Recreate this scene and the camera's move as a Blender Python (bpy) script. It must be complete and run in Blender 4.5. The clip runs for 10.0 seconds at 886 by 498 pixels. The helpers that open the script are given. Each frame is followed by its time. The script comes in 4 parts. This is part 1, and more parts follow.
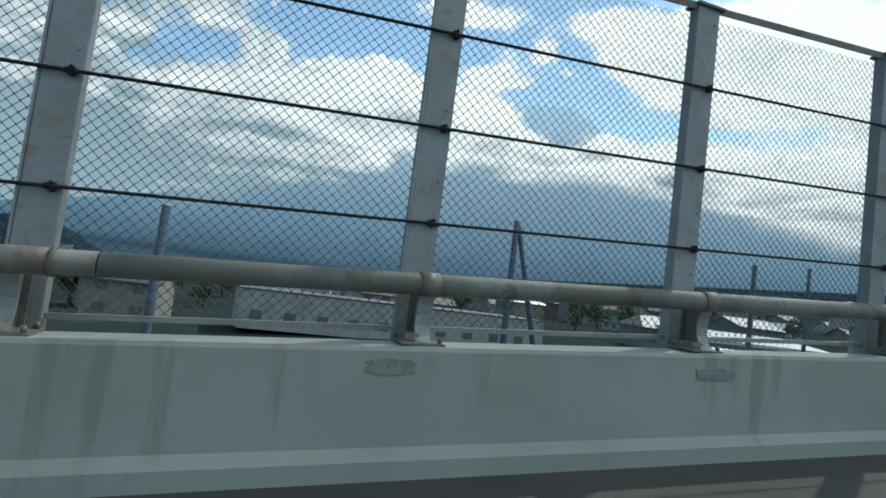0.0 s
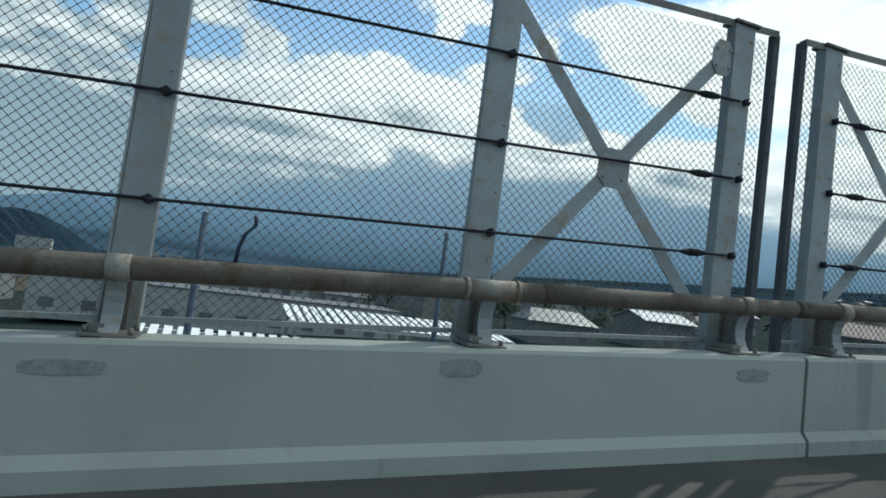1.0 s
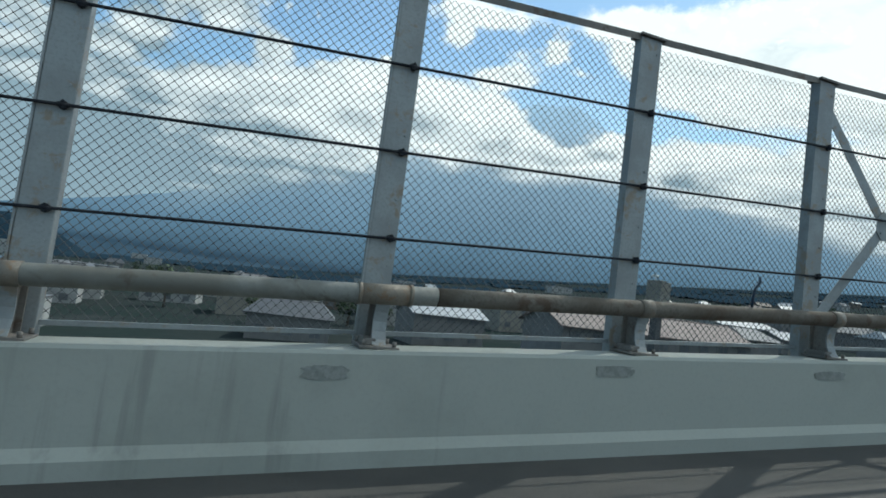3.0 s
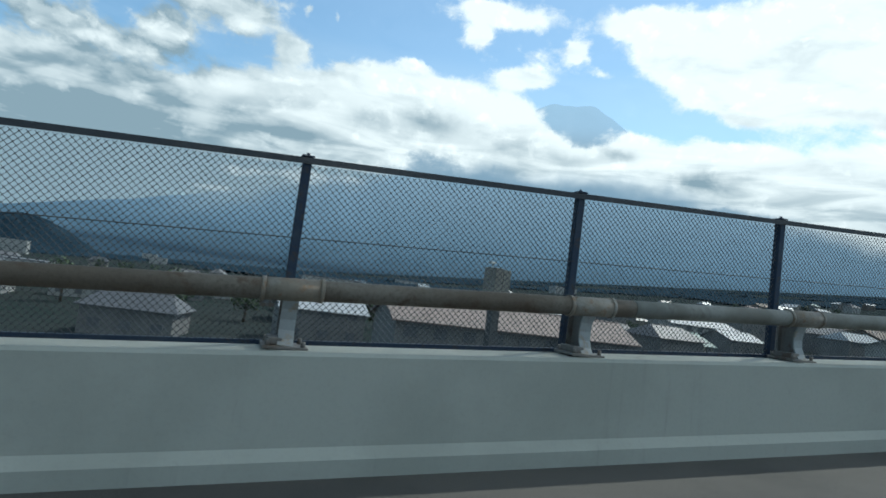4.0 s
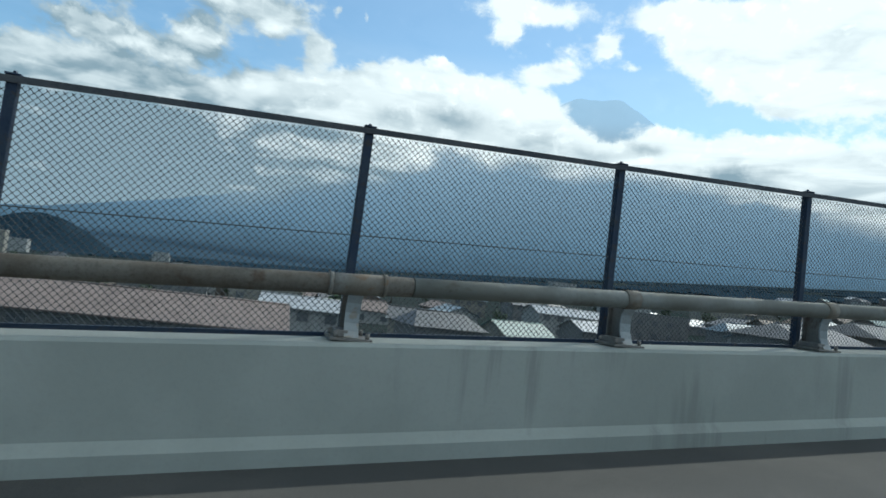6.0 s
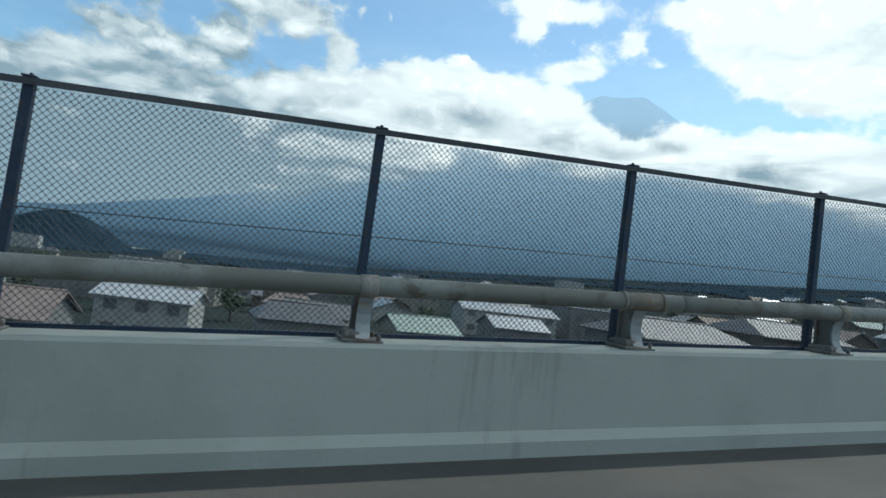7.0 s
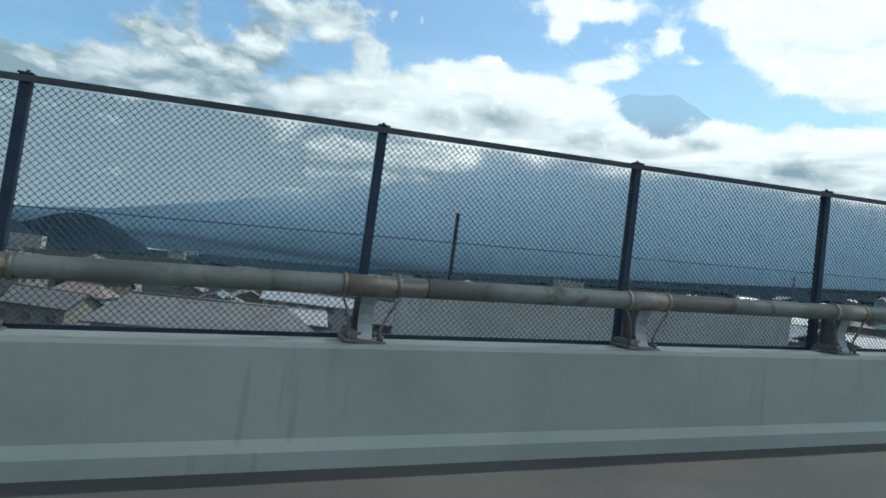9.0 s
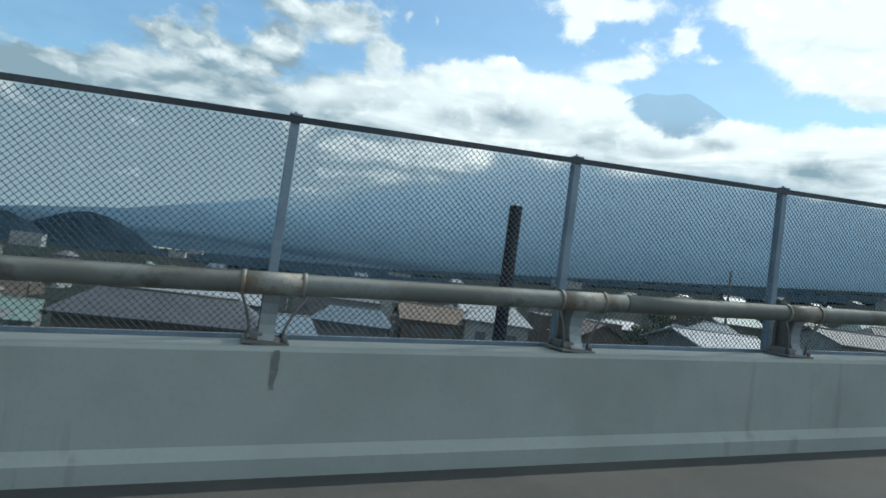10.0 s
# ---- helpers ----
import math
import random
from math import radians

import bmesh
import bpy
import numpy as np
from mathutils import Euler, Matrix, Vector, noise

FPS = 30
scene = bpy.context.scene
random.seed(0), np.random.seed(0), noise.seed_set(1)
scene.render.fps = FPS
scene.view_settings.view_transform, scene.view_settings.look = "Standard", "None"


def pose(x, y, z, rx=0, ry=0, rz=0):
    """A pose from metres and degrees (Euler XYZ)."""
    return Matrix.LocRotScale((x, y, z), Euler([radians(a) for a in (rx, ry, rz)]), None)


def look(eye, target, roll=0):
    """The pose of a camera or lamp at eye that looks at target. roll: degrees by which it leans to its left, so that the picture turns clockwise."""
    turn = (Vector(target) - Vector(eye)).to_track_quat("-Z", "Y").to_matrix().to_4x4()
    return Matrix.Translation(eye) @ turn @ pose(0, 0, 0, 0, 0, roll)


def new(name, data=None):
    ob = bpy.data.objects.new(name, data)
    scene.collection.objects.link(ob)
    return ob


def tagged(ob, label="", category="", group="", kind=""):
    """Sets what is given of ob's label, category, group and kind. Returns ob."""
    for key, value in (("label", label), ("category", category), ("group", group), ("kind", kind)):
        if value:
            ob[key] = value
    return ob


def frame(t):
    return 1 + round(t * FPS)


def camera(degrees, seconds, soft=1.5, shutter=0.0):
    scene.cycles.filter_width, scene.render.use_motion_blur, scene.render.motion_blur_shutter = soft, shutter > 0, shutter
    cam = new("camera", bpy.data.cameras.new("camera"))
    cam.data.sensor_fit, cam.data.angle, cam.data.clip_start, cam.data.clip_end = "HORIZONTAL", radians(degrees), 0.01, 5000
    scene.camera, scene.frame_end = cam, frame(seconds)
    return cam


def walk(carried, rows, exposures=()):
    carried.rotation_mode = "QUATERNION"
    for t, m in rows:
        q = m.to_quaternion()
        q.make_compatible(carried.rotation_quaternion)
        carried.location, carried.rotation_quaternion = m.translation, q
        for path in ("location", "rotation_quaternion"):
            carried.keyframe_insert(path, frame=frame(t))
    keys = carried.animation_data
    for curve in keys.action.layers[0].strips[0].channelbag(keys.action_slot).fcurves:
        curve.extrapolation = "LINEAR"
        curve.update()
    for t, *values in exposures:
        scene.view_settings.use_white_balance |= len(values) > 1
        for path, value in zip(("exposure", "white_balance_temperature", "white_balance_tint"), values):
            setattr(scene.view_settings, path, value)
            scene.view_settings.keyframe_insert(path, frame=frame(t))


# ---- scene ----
cam = camera(74.0, 10.0, soft=1.7)
walk(cam, [
    (0.0, pose(0.070, -3.467, -0.057, 94.27, -7.22, -19.74)),
    (0.5, pose(10.822, -3.456, 0.652, 94.08, -7.70, -20.05)),
    (1.0, pose(21.652, -3.554, 1.375, 93.98, -7.45, -19.60)),
    (1.2, pose(26.022, -3.601, 1.659, 94.29, -7.50, -19.39)),
    (1.5, pose(32.523, -3.634, 2.033, 94.35, -7.14, -19.49)),
    (2.0, pose(43.414, -3.714, 2.825, 94.28, -7.59, -19.02)),
    (2.5, pose(54.323, -3.677, 3.520, 94.50, -7.35, -19.28)),
    (3.0, pose(65.244, -3.588, 4.260, 94.23, -7.34, -18.52)),
    (3.2, pose(69.643, -3.421, 4.540, 94.13, -7.22, -18.15)),
    (4.3, pose(93.749, -2.267, 6.107, 94.07, -7.44, -16.35)),
    (4.5, pose(98.147, -2.022, 6.384, 93.92, -7.11, -16.34)),
    (5.0, pose(109.140, -1.200, 7.124, 93.69, -7.46, -15.29)),
    (5.5, pose(120.070, -0.249, 7.810, 93.73, -7.32, -14.71)),
    (7.0, pose(152.931, 3.454, 9.970, 93.17, -7.58, -11.48)),
    (7.5, pose(163.860, 5.057, 10.681, 93.29, -7.56, -10.95)),
    (8.0, pose(174.781, 6.684, 11.400, 93.15, -7.55, -9.91)),
    (8.5, pose(185.651, 8.641, 12.118, 93.09, -7.52, -9.35)),
    (9.0, pose(196.483, 10.566, 12.835, 92.95, -7.54, -8.35)),
    (9.5, pose(207.218, 12.734, 13.559, 92.93, -7.74, -7.93)),
    (9.8, pose(213.685, 14.054, 13.982, 92.85, -7.57, -7.17)),
    (10.0, pose(218.045, 15.029, 14.287, 92.81, -7.78, -6.92)),
], exposures=[(0.0, 0.15, 6290, 0), (3.2, 0.13, 6260, 0), (4.3, 0.07, 6130, 0), (10.0, 0.10, 6180, 0)])

# ---------------------------------------------------------------- the road's line
GRADE = 0.065          # the road climbs
EYE_ABOVE_ROAD = 1.12  # heights below count from eye level


def heading(s):
    """Degrees by which the road has turned left after s metres: straight, then a long left bend."""
    u = np.clip(np.asarray(s, float) - 25, 0, 40)
    return 0.071 * (u * u / 80 + np.clip(np.asarray(s, float) - 65, 0, None))


_s = np.linspace(-80, 340, 4201)
_h = np.radians(heading((_s[1:] + _s[:-1]) / 2))
_x = np.concatenate([[0], np.cumsum(np.cos(_h) * 0.1)])
_y = np.concatenate([[0], np.cumsum(np.sin(_h) * 0.1)])
_x, _y = _x - np.interp(0, _s, _x), _y - np.interp(0, _s, _y)


def spot(s, off=0.0, z=0.0):
    """World place s metres along the fence, off metres beyond it, z above eye level."""
    h = math.radians(float(heading(s)))
    return Vector((float(np.interp(s, _s, _x)) - math.sin(h) * off, float(np.interp(s, _s, _y)) + math.cos(h) * off, GRADE * s + z))


def stand(s, off=0.0, z=0.0):
    """Pose of a thing that stands upright on the line at s."""
    p = spot(s, off, z)
    return pose(p.x, p.y, p.z, 0, 0, float(heading(s)))


def land(x, y):
    """Height of the land below the viaduct."""
    z = -8 + 0.045 * x + 0.045 * max(0.0, x - 250) + 0.004 * max(0.0, y - 300)
    return z + 0.5 * noise.noise((x * 0.01, y * 0.01, 3.0))


# ---------------------------------------------------------------- nodes
class Graph:
    """Short names for building a node tree."""

    def __init__(self, tree):
        self.tree = tree
        tree.nodes.clear()

    def node(self, kind, **inputs):
        n = self.tree.nodes.new(kind)
        for key, value in inputs.items():
            self.put(n.inputs[key.replace("_", " ")], value)
        return n

    def put(self, socket, value):
        if isinstance(value, bpy.types.NodeSocket):
            self.tree.links.new(value, socket)
        else:
            socket.default_value = value

    def math(self, op, a, b=0.0, clamp=False):
        n = self.tree.nodes.new("ShaderNodeMath")
        n.operation, n.use_clamp = op, clamp
        self.put(n.inputs[0], a)
        self.put(n.inputs[1], b)
        return n.outputs[0]

    def noise(self, vector, scale, detail=4.0, rough=0.55, distort=0.0):
        n = self.node("ShaderNodeTexNoise", Vector=vector, Scale=scale, Detail=detail, Roughness=rough, Distortion=distort)
        return n.outputs["Fac"]

    def step(self, value, lo, hi, to_lo=0.0, to_hi=1.0):
        n = self.tree.nodes.new("ShaderNodeMapRange")
        n.interpolation_type = "SMOOTHSTEP"
        for i, v in enumerate((value, lo, hi, to_lo, to_hi)):
            self.put(n.inputs[i], v)
        return n.outputs[0]

    def mix(self, fac, a, b):
        n = self.tree.nodes.new("ShaderNodeMix")
        n.data_type = "RGBA"
        self.put(n.inputs[0], fac)
        for sock, v in ((n.inputs[6], a), (n.inputs[7], b)):
            self.put(sock, (*v, 1) if isinstance(v, tuple) and len(v) == 3 else v)
        return n.outputs[2]

    def vec(self, x, y, z):
        return self.node("ShaderNodeCombineXYZ", X=x, Y=y, Z=z).outputs[0]


# clouds as (azimuth, elevation, half width, half height, amount), degrees; azimuth from +y towards +x
CUMULUS_ROW = [
    (-0.7, 16.4, 4.3, 1.7, 1.10), (3.7, 17.2, 3.3, 1.7, 1.20), (7.7, 18.6, 2.8, 2.0, 1.40), (12.6, 18.1, 3.5, 2.0, 1.30), (17.0, 17.6, 2.6, 2.0, 1.30), (20.8, 16.9, 2.1, 2.2, 1.40), (23.6, 15.2, 2.0, 1.2, 1.20),
    (26.8, 14.3, 3.4, 1.1, 1.30), (32.3, 15.2, 2.4, 1.7, 1.40), (36.4, 13.5, 2.5, 1.7, 1.40), (39.9, 14.3, 2.3, 1.7, 1.40), (43.3, 13.5, 2.5, 2.1, 1.40), (4.4, 19.4, 1.1, 0.6, 0.70), (10.8, 20.9, 1.4, 0.6, 0.75),
    (-5.2, 13.9, 5.0, 2.1, 0.90),
]
CUMULUS_FEET = [(-9.0, 12.8, 6.0, 2.0, 0.90), (2.0, 14.6, 6.0, 1.8, 1.20), (10.0, 15.6, 6.0, 1.7, 1.30), (17.5, 14.8, 4.5, 1.7, 1.30), (49.5, 13.2, 6.0, 2.1, 1.30), (56.0, 9.6, 10.0, 2.5, 1.60),
                (4.0, 12.4, 6.0, 1.6, 0.90), (-27.0, 10.5, 8.0, 2.2, 1.00), (28.0, 12.4, 9.0, 1.5, 1.00), (40.0, 11.6, 6.0, 1.4, 1.00)]
FAR_EAST = [(50.0, 22.5, 6.5, 3.8, 1.40), (58.0, 18.5, 6.0, 3.5, 1.10), (46.5, 20.3, 5.0, 2.2, 0.80), (54.0, 27.0, 9.0, 3.0, 0.90)]
HIGH_EAST = [
    (18.5, 26.2, 5.4, 1.3, 1.20), (16.8, 23.9, 1.5, 1.0, 1.00), (21.4, 20.9, 3.1, 0.9, 1.00), (26.8, 23.7, 1.1, 1.2, 1.10), (29.1, 21.9, 1.1, 0.5, 0.70), (22.7, 22.7, 2.9, 1.5, 0.40), (32.0, 26.1, 3.6, 1.4, 1.30),
    (35.4, 23.5, 3.0, 2.3, 1.50), (38.9, 21.5, 2.9, 2.4, 1.50), (42.4, 20.7, 2.8, 2.6, 1.50), (39.3, 24.7, 4.8, 2.2, 1.30), (36.0, 17.4, 3.7, 0.8, -0.50), (40.9, 16.7, 1.9, 0.5, -0.40), (6.2, 23.0, 4.2, 2.1, -0.50),
    (25.6, 19.9, 2.4, 1.0, -0.30), (2.9, 23.9, 0.6, 0.7, 0.70),
]
HIGH_WEST = [
    (-30.0, 12.4, 3.4, 1.3, 1.00), (-25.4, 12.9, 2.4, 1.0, 0.65), (-19.7, 17.3, 2.8, 1.5, 1.05), (-21.6, 17.9, 1.3, 0.7, 0.55), (-11.6, 19.1, 2.8, 1.7, 1.10), (-14.6, 17.1, 2.8, 1.0, 0.75), (-17.8, 20.2, 1.5, 1.0, 0.60),
    (-4.4, 22.3, 2.4, 1.7, 1.10), (-8.7, 22.1, 3.0, 1.3, 0.90), (-1.1, 20.0, 1.2, 1.3, 0.95), (-11.9, 22.3, 2.9, 0.7, 0.60), (0.2, 23.6, 0.5, 0.9, 0.50), (-23.6, 14.8, 1.6, 0.7, 0.50), (-12.4, 15.7, 3.9, 0.8, -0.25),
    (-27.1, 16.2, 2.6, 0.9, -0.25), (-8.0, 9.5, 16.0, 3.2, 1.00), (-26.0, 5.5, 18.0, 3.5, 1.00), (-18.5, 13.4, 6.5, 2.2, 1.00), (-11.0, 15.0, 9.0, 2.0, 0.60),
]
# their grey undersides, likewise
SHADES = [
    (13.1, 15.9, 3.3, 1.2, 0.80), (6.8, 15.3, 2.7, 0.8, 0.50), (31.2, 14.6, 1.8, 0.6, 0.55), (38.5, 12.5, 2.2, 0.9, 0.65), (26.3, 13.8, 2.4, 0.6, 0.40), (-19.3, 16.2, 2.4, 0.5, 0.35), (-29.2, 11.9, 2.9, 0.4, 0.35),
    (-16.0, 11.2, 4.5, 1.2, 0.50), (-1.0, 13.0, 4.5, 0.8, 0.30), (20.5, 14.5, 5.0, 0.7, 0.40),
]


def heap(g, a, e, spots):
    """The sum of soft oval spots at an azimuth and elevation."""
    total = None
    for ca, ce, ra, re, amount in spots:
        u = g.math("DIVIDE", g.math("SUBTRACT", a, ca), ra)
        v = g.math("DIVIDE", g.math("SUBTRACT", e, ce), re)
        d = g.math("ADD", g.math("MULTIPLY", u, u), g.math("MULTIPLY", v, v))
        bump = g.math("MULTIPLY", g.math("EXPONENT", g.math("MULTIPLY", d, -1.0)), amount)
        total = bump if total is None else g.math("ADD", total, bump)
    return total


def cloud_field(g, az, el):
    """Cloud cover and cloud colour at an azimuth and elevation in degrees."""
    # the outlines are ragged, with billows of several sizes
    wx = g.noise(g.vec(az, el, 1.0), 0.35, 6.0, 0.62)
    wy = g.noise(g.vec(az, el, 7.0), 0.35, 6.0, 0.62)
    a = g.math("ADD", az, g.math("MULTIPLY", g.math("SUBTRACT", wx, 0.5), 3.0))
    e = g.math("ADD", el, g.math("MULTIPLY", g.math("SUBTRACT", wy, 0.5), 2.0))
    total = heap(g, a, e, CUMULUS_ROW + CUMULUS_FEET + HIGH_EAST + FAR_EAST + HIGH_WEST)
    cells = g.node("ShaderNodeTexVoronoi", Vector=g.vec(a, g.math("MULTIPLY", e, 1.25), 2.0), Scale=0.42, Detail=3.0, Roughness=0.55, Lacunarity=2.2)
    cells.feature = "SMOOTH_F1"
    puff = cells.outputs["Distance"]
    fine = g.noise(g.vec(az, g.math("MULTIPLY", el, 1.7), 3.0), 0.24, 9.0, 0.66, 0.3)
    wide = g.noise(g.vec(az, g.math("MULTIPLY", el, 1.5), 11.0), 0.045, 3.0, 0.5)
    f = g.math("ADD", total, g.math("MULTIPLY", g.math("SUBTRACT", fine, 0.56), 1.15))
    f = g.math("ADD", f, g.math("MULTIPLY", g.math("SUBTRACT", 0.5, puff), 0.35))
    f = g.math("ADD", f, g.math("MULTIPLY", g.math("SUBTRACT", wide, 0.5), 0.3))
    west = g.step(az, 14.0, -14.0)
    scraps = g.noise(g.vec(g.math("ADD", a, el), g.math("MULTIPLY", e, 1.6), 23.0), 0.5, 6.0, 0.6, 0.4)
    f = g.math("ADD", f, g.math("MULTIPLY", g.math("MULTIPLY", g.math("SUBTRACT", scraps, 0.5), 0.9), g.step(az, 4.0, -6.0)))
    # unseen cloud added behind and overhead to whiten the ambient light
    behind = g.step(g.math("ABSOLUTE", g.math("SUBTRACT", az, 15.0)), 60.0, 110.0, 0.0, 0.45)
    behind = g.math("ADD", behind, g.step(el, 30.0, 45.0, 0.0, 0.40))
    floor = g.step(el, 7.0, 3.0, 0.0, 0.6)
    cover = g.step(g.math("ADD", g.math("ADD", f, behind), floor), 0.02, 0.55, 0.07, 1.0)
    grey = g.noise(g.vec(az, g.math("MULTIPLY", el, 2.6), 19.0), 0.16, 6.0, 0.55, 0.3)
    low = g.step(el, 15.0, 7.0)
    dull = g.math("ADD", g.math("MULTIPLY", low, 0.50), g.math("MULTIPLY", west, 0.52))
    mottle = g.noise(g.vec(az, g.math("MULTIPLY", el, 2.0), 41.0), 0.22, 3.5, 0.5, 0.3)
    dull = g.math("ADD", dull, g.math("MULTIPLY", g.step(mottle, 0.36, 0.64, -0.14, 0.30), west))
    dull = g.math("ADD", dull, g.step(grey, 0.48, 0.75, 0.0, 0.25))
    layers = g.noise(g.vec(g.math("MULTIPLY", az, 0.5), g.math("MULTIPLY", el, 3.0), 31.0), 0.22, 5.0, 0.55, 0.6)
    dull = g.math("ADD", dull, g.math("MULTIPLY", g.step(layers, 0.35, 0.68, -0.16, 0.34), g.step(el, 16.5, 11.0)))
    dull = g.math("ADD", dull, g.step(puff, 0.35, 0.8, 0.0, 0.18))
    dull = g.math("ADD", dull, g.math("MULTIPLY", heap(g, a, e, SHADES), 0.85))
    # thick western heads catch the light again
    head = g.math("MULTIPLY", g.step(f, 0.40, 0.9, 0.0, 0.30), g.step(el, 13.0, 16.5))
    dull = g.math("SUBTRACT", dull, g.math("MULTIPLY", head, west), True)
    colour = g.mix(dull, (1.09, 1.12, 1.14), (0.27, 0.365, 0.44))
    return cover, colour


# ---------------------------------------------------------------- sky and sun
SUN_AZ, SUN_EL = 58.0, 52.0
world = bpy.data.worlds.new("sky")
scene.world = world
world.use_nodes = True
g = Graph(world.node_tree)
sky = g.tree.nodes.new("ShaderNodeTexSky")
sky.sky_type, sky.sun_disc = "NISHITA", False
sky.sun_elevation, sky.sun_rotation = radians(SUN_EL), radians(SUN_AZ)
sky.air_density, sky.dust_density, sky.ozone_density = 1.0, 0.4, 1.2
way = g.node("ShaderNodeSeparateXYZ", Vector=g.tree.nodes.new("ShaderNodeTexCoord").outputs["Generated"])
azimuth = g.math("MULTIPLY", g.math("ARCTAN2", way.outputs[0], way.outputs[1]), 57.2958)
elevation = g.math("MULTIPLY", g.math("ARCSINE", way.outputs[2]), 57.2958)
cover, tint = cloud_field(g, azimuth, elevation)
SKY_STRENGTH = 0.138
filtered = g.node("ShaderNodeVectorMath")
filtered.operation = "MULTIPLY"
g.put(filtered.inputs[0], sky.outputs[0])
filtered.inputs[1].default_value = (0.90, 1.05, 1.05)
blue = g.node("ShaderNodeBackground", Color=filtered.outputs[0], Strength=SKY_STRENGTH)
white = g.node("ShaderNodeBackground", Color=tint, Strength=1.0)
both = g.node("ShaderNodeMixShader", Fac=cover)
g.tree.links.new(blue.outputs[0], both.inputs[1])
g.tree.links.new(white.outputs[0], both.inputs[2])
g.node("ShaderNodeOutputWorld", Surface=both.outputs[0])

sun = new("sun", bpy.data.lights.new("sun", "SUN"))
sun.data.energy, sun.data.angle, sun.data.color = 2.6, radians(0.6), (1.0, 0.96, 0.9)
_a, _e = radians(SUN_AZ), radians(SUN_EL)
sun.matrix_world = look((math.sin(_a) * math.cos(_e) * 50, math.cos(_a) * math.cos(_e) * 50, math.sin(_e) * 50), (0, 0, 0))


# ---------------------------------------------------------------- materials
def material(name, base, other, rough=0.7, metal=0.0, scale=2.0, fine=40.0, bump=0.2, spread=(0.4, 0.65), stain=None, drip=None, vary=0.0, world_space=False, gloss=0.5, speck=0.55):
    """A surface with broad patches from base to other, fine grain, and where given stains or streaks that run down."""
    m = bpy.data.materials.new(name)
    m.use_nodes = True
    g = Graph(m.node_tree)
    if world_space:
        co = g.tree.nodes.new("ShaderNodeNewGeometry").outputs["Position"]
    else:
        co = g.tree.nodes.new("ShaderNodeTexCoord").outputs["Object"]
    info = g.tree.nodes.new("ShaderNodeObjectInfo")
    if not world_space:
        shift = g.node("ShaderNodeVectorMath")
        shift.operation = "MULTIPLY_ADD"
        g.put(shift.inputs[0], info.outputs["Random"])
        shift.inputs[1].default_value = (37.0, 11.0, 23.0)
        g.put(shift.inputs[2], co)
        co = shift.outputs[0]
    broad = g.noise(co, scale, 5.0, 0.6)
    grain = g.noise(co, fine, 3.0, 0.6)
    colour = g.mix(g.step(broad, *spread), base, other)
    dark = tuple(c * 0.72 for c in base)
    colour = g.mix(g.step(grain, 0.45, 0.75, 0.0, speck), colour, dark)
    if stain:
        spots = g.noise(co, scale * 2.7, 6.0, 0.65, 0.4)
        colour = g.mix(g.step(spots, 0.54, 0.66, 0.0, 0.9), colour, stain)
    if drip:
        sx = g.node("ShaderNodeMapping", Vector=co, Scale=(5.0, 5.0, 0.35)).outputs[0]
        runs = g.math("MULTIPLY", g.noise(sx, 1.3, 4.0, 0.6), g.noise(co, 0.45, 2.0))
        colour = g.mix(g.step(runs, 0.30, 0.42, 0.0, 0.65), colour, drip)
    if vary:
        hsv = g.node("ShaderNodeHueSaturation", Color=colour, Value=g.math("ADD", g.math("MULTIPLY", info.outputs["Random"], 2 * vary), 1 - vary))
        colour = hsv.outputs[0]
    b = g.node("ShaderNodeBump", Strength=bump, Distance=0.01, Height=g.math("ADD", grain, broad))
    p = g.node("ShaderNodeBsdfPrincipled", Roughness=g.math("ADD", g.math("MULTIPLY", grain, 0.25), rough - 0.12), Metallic=metal, Normal=b.outputs[0])
    g.put(p.inputs["Base Color"], colour)
    g.put(p.inputs["Specular IOR Level"], gloss)
    g.node("ShaderNodeOutputMaterial", Surface=p.outputs[0])
    return m


CONCRETE = material("barrier_concrete", (0.362, 0.376, 0.342), (0.308, 0.322, 0.292), 0.85, scale=0.7, fine=36, bump=0.07, speck=0.15, drip=(0.22, 0.226, 0.208), world_space=True)
DECK = material("deck_concrete", (0.33, 0.33, 0.31), (0.24, 0.24, 0.23), 0.9, scale=0.5, fine=30, drip=(0.15, 0.15, 0.14), world_space=True)
MORTAR = material("patch_mortar", (0.225, 0.235, 0.22), (0.28, 0.29, 0.272), 0.9, scale=14, fine=60, spread=(0.42, 0.56))
SEALANT = material("joint_sealant", (0.07, 0.07, 0.068), (0.14, 0.14, 0.13), 0.8, scale=8, fine=80)
PALE = material("pale_concrete", (0.52, 0.53, 0.50), (0.44, 0.45, 0.43), 0.85, scale=0.5, fine=25, drip=(0.32, 0.32, 0.30))
STREAK = material("dark_streak", (0.18, 0.18, 0.166), (0.26, 0.26, 0.24), 0.9, scale=9, fine=70)
ASPHALT = material("asphalt", (0.060, 0.058, 0.055), (0.085, 0.080, 0.074), 0.9, scale=0.6, fine=120, bump=0.5, world_space=True)
PAINT = material("road_paint", (0.72, 0.72, 0.70), (0.60, 0.60, 0.58), 0.7, scale=3, fine=60, world_space=True)
GALV = material("galvanised_steel", (0.31, 0.33, 0.335), (0.25, 0.262, 0.265), 0.55, 0.25, scale=3, fine=50, stain=(0.27, 0.22, 0.17), bump=0.1)
GALV_CLEAN = material("new_galvanised_steel", (0.24, 0.29, 0.34), (0.19, 0.23, 0.28), 0.5, 0.25, scale=4, fine=60, bump=0.08)
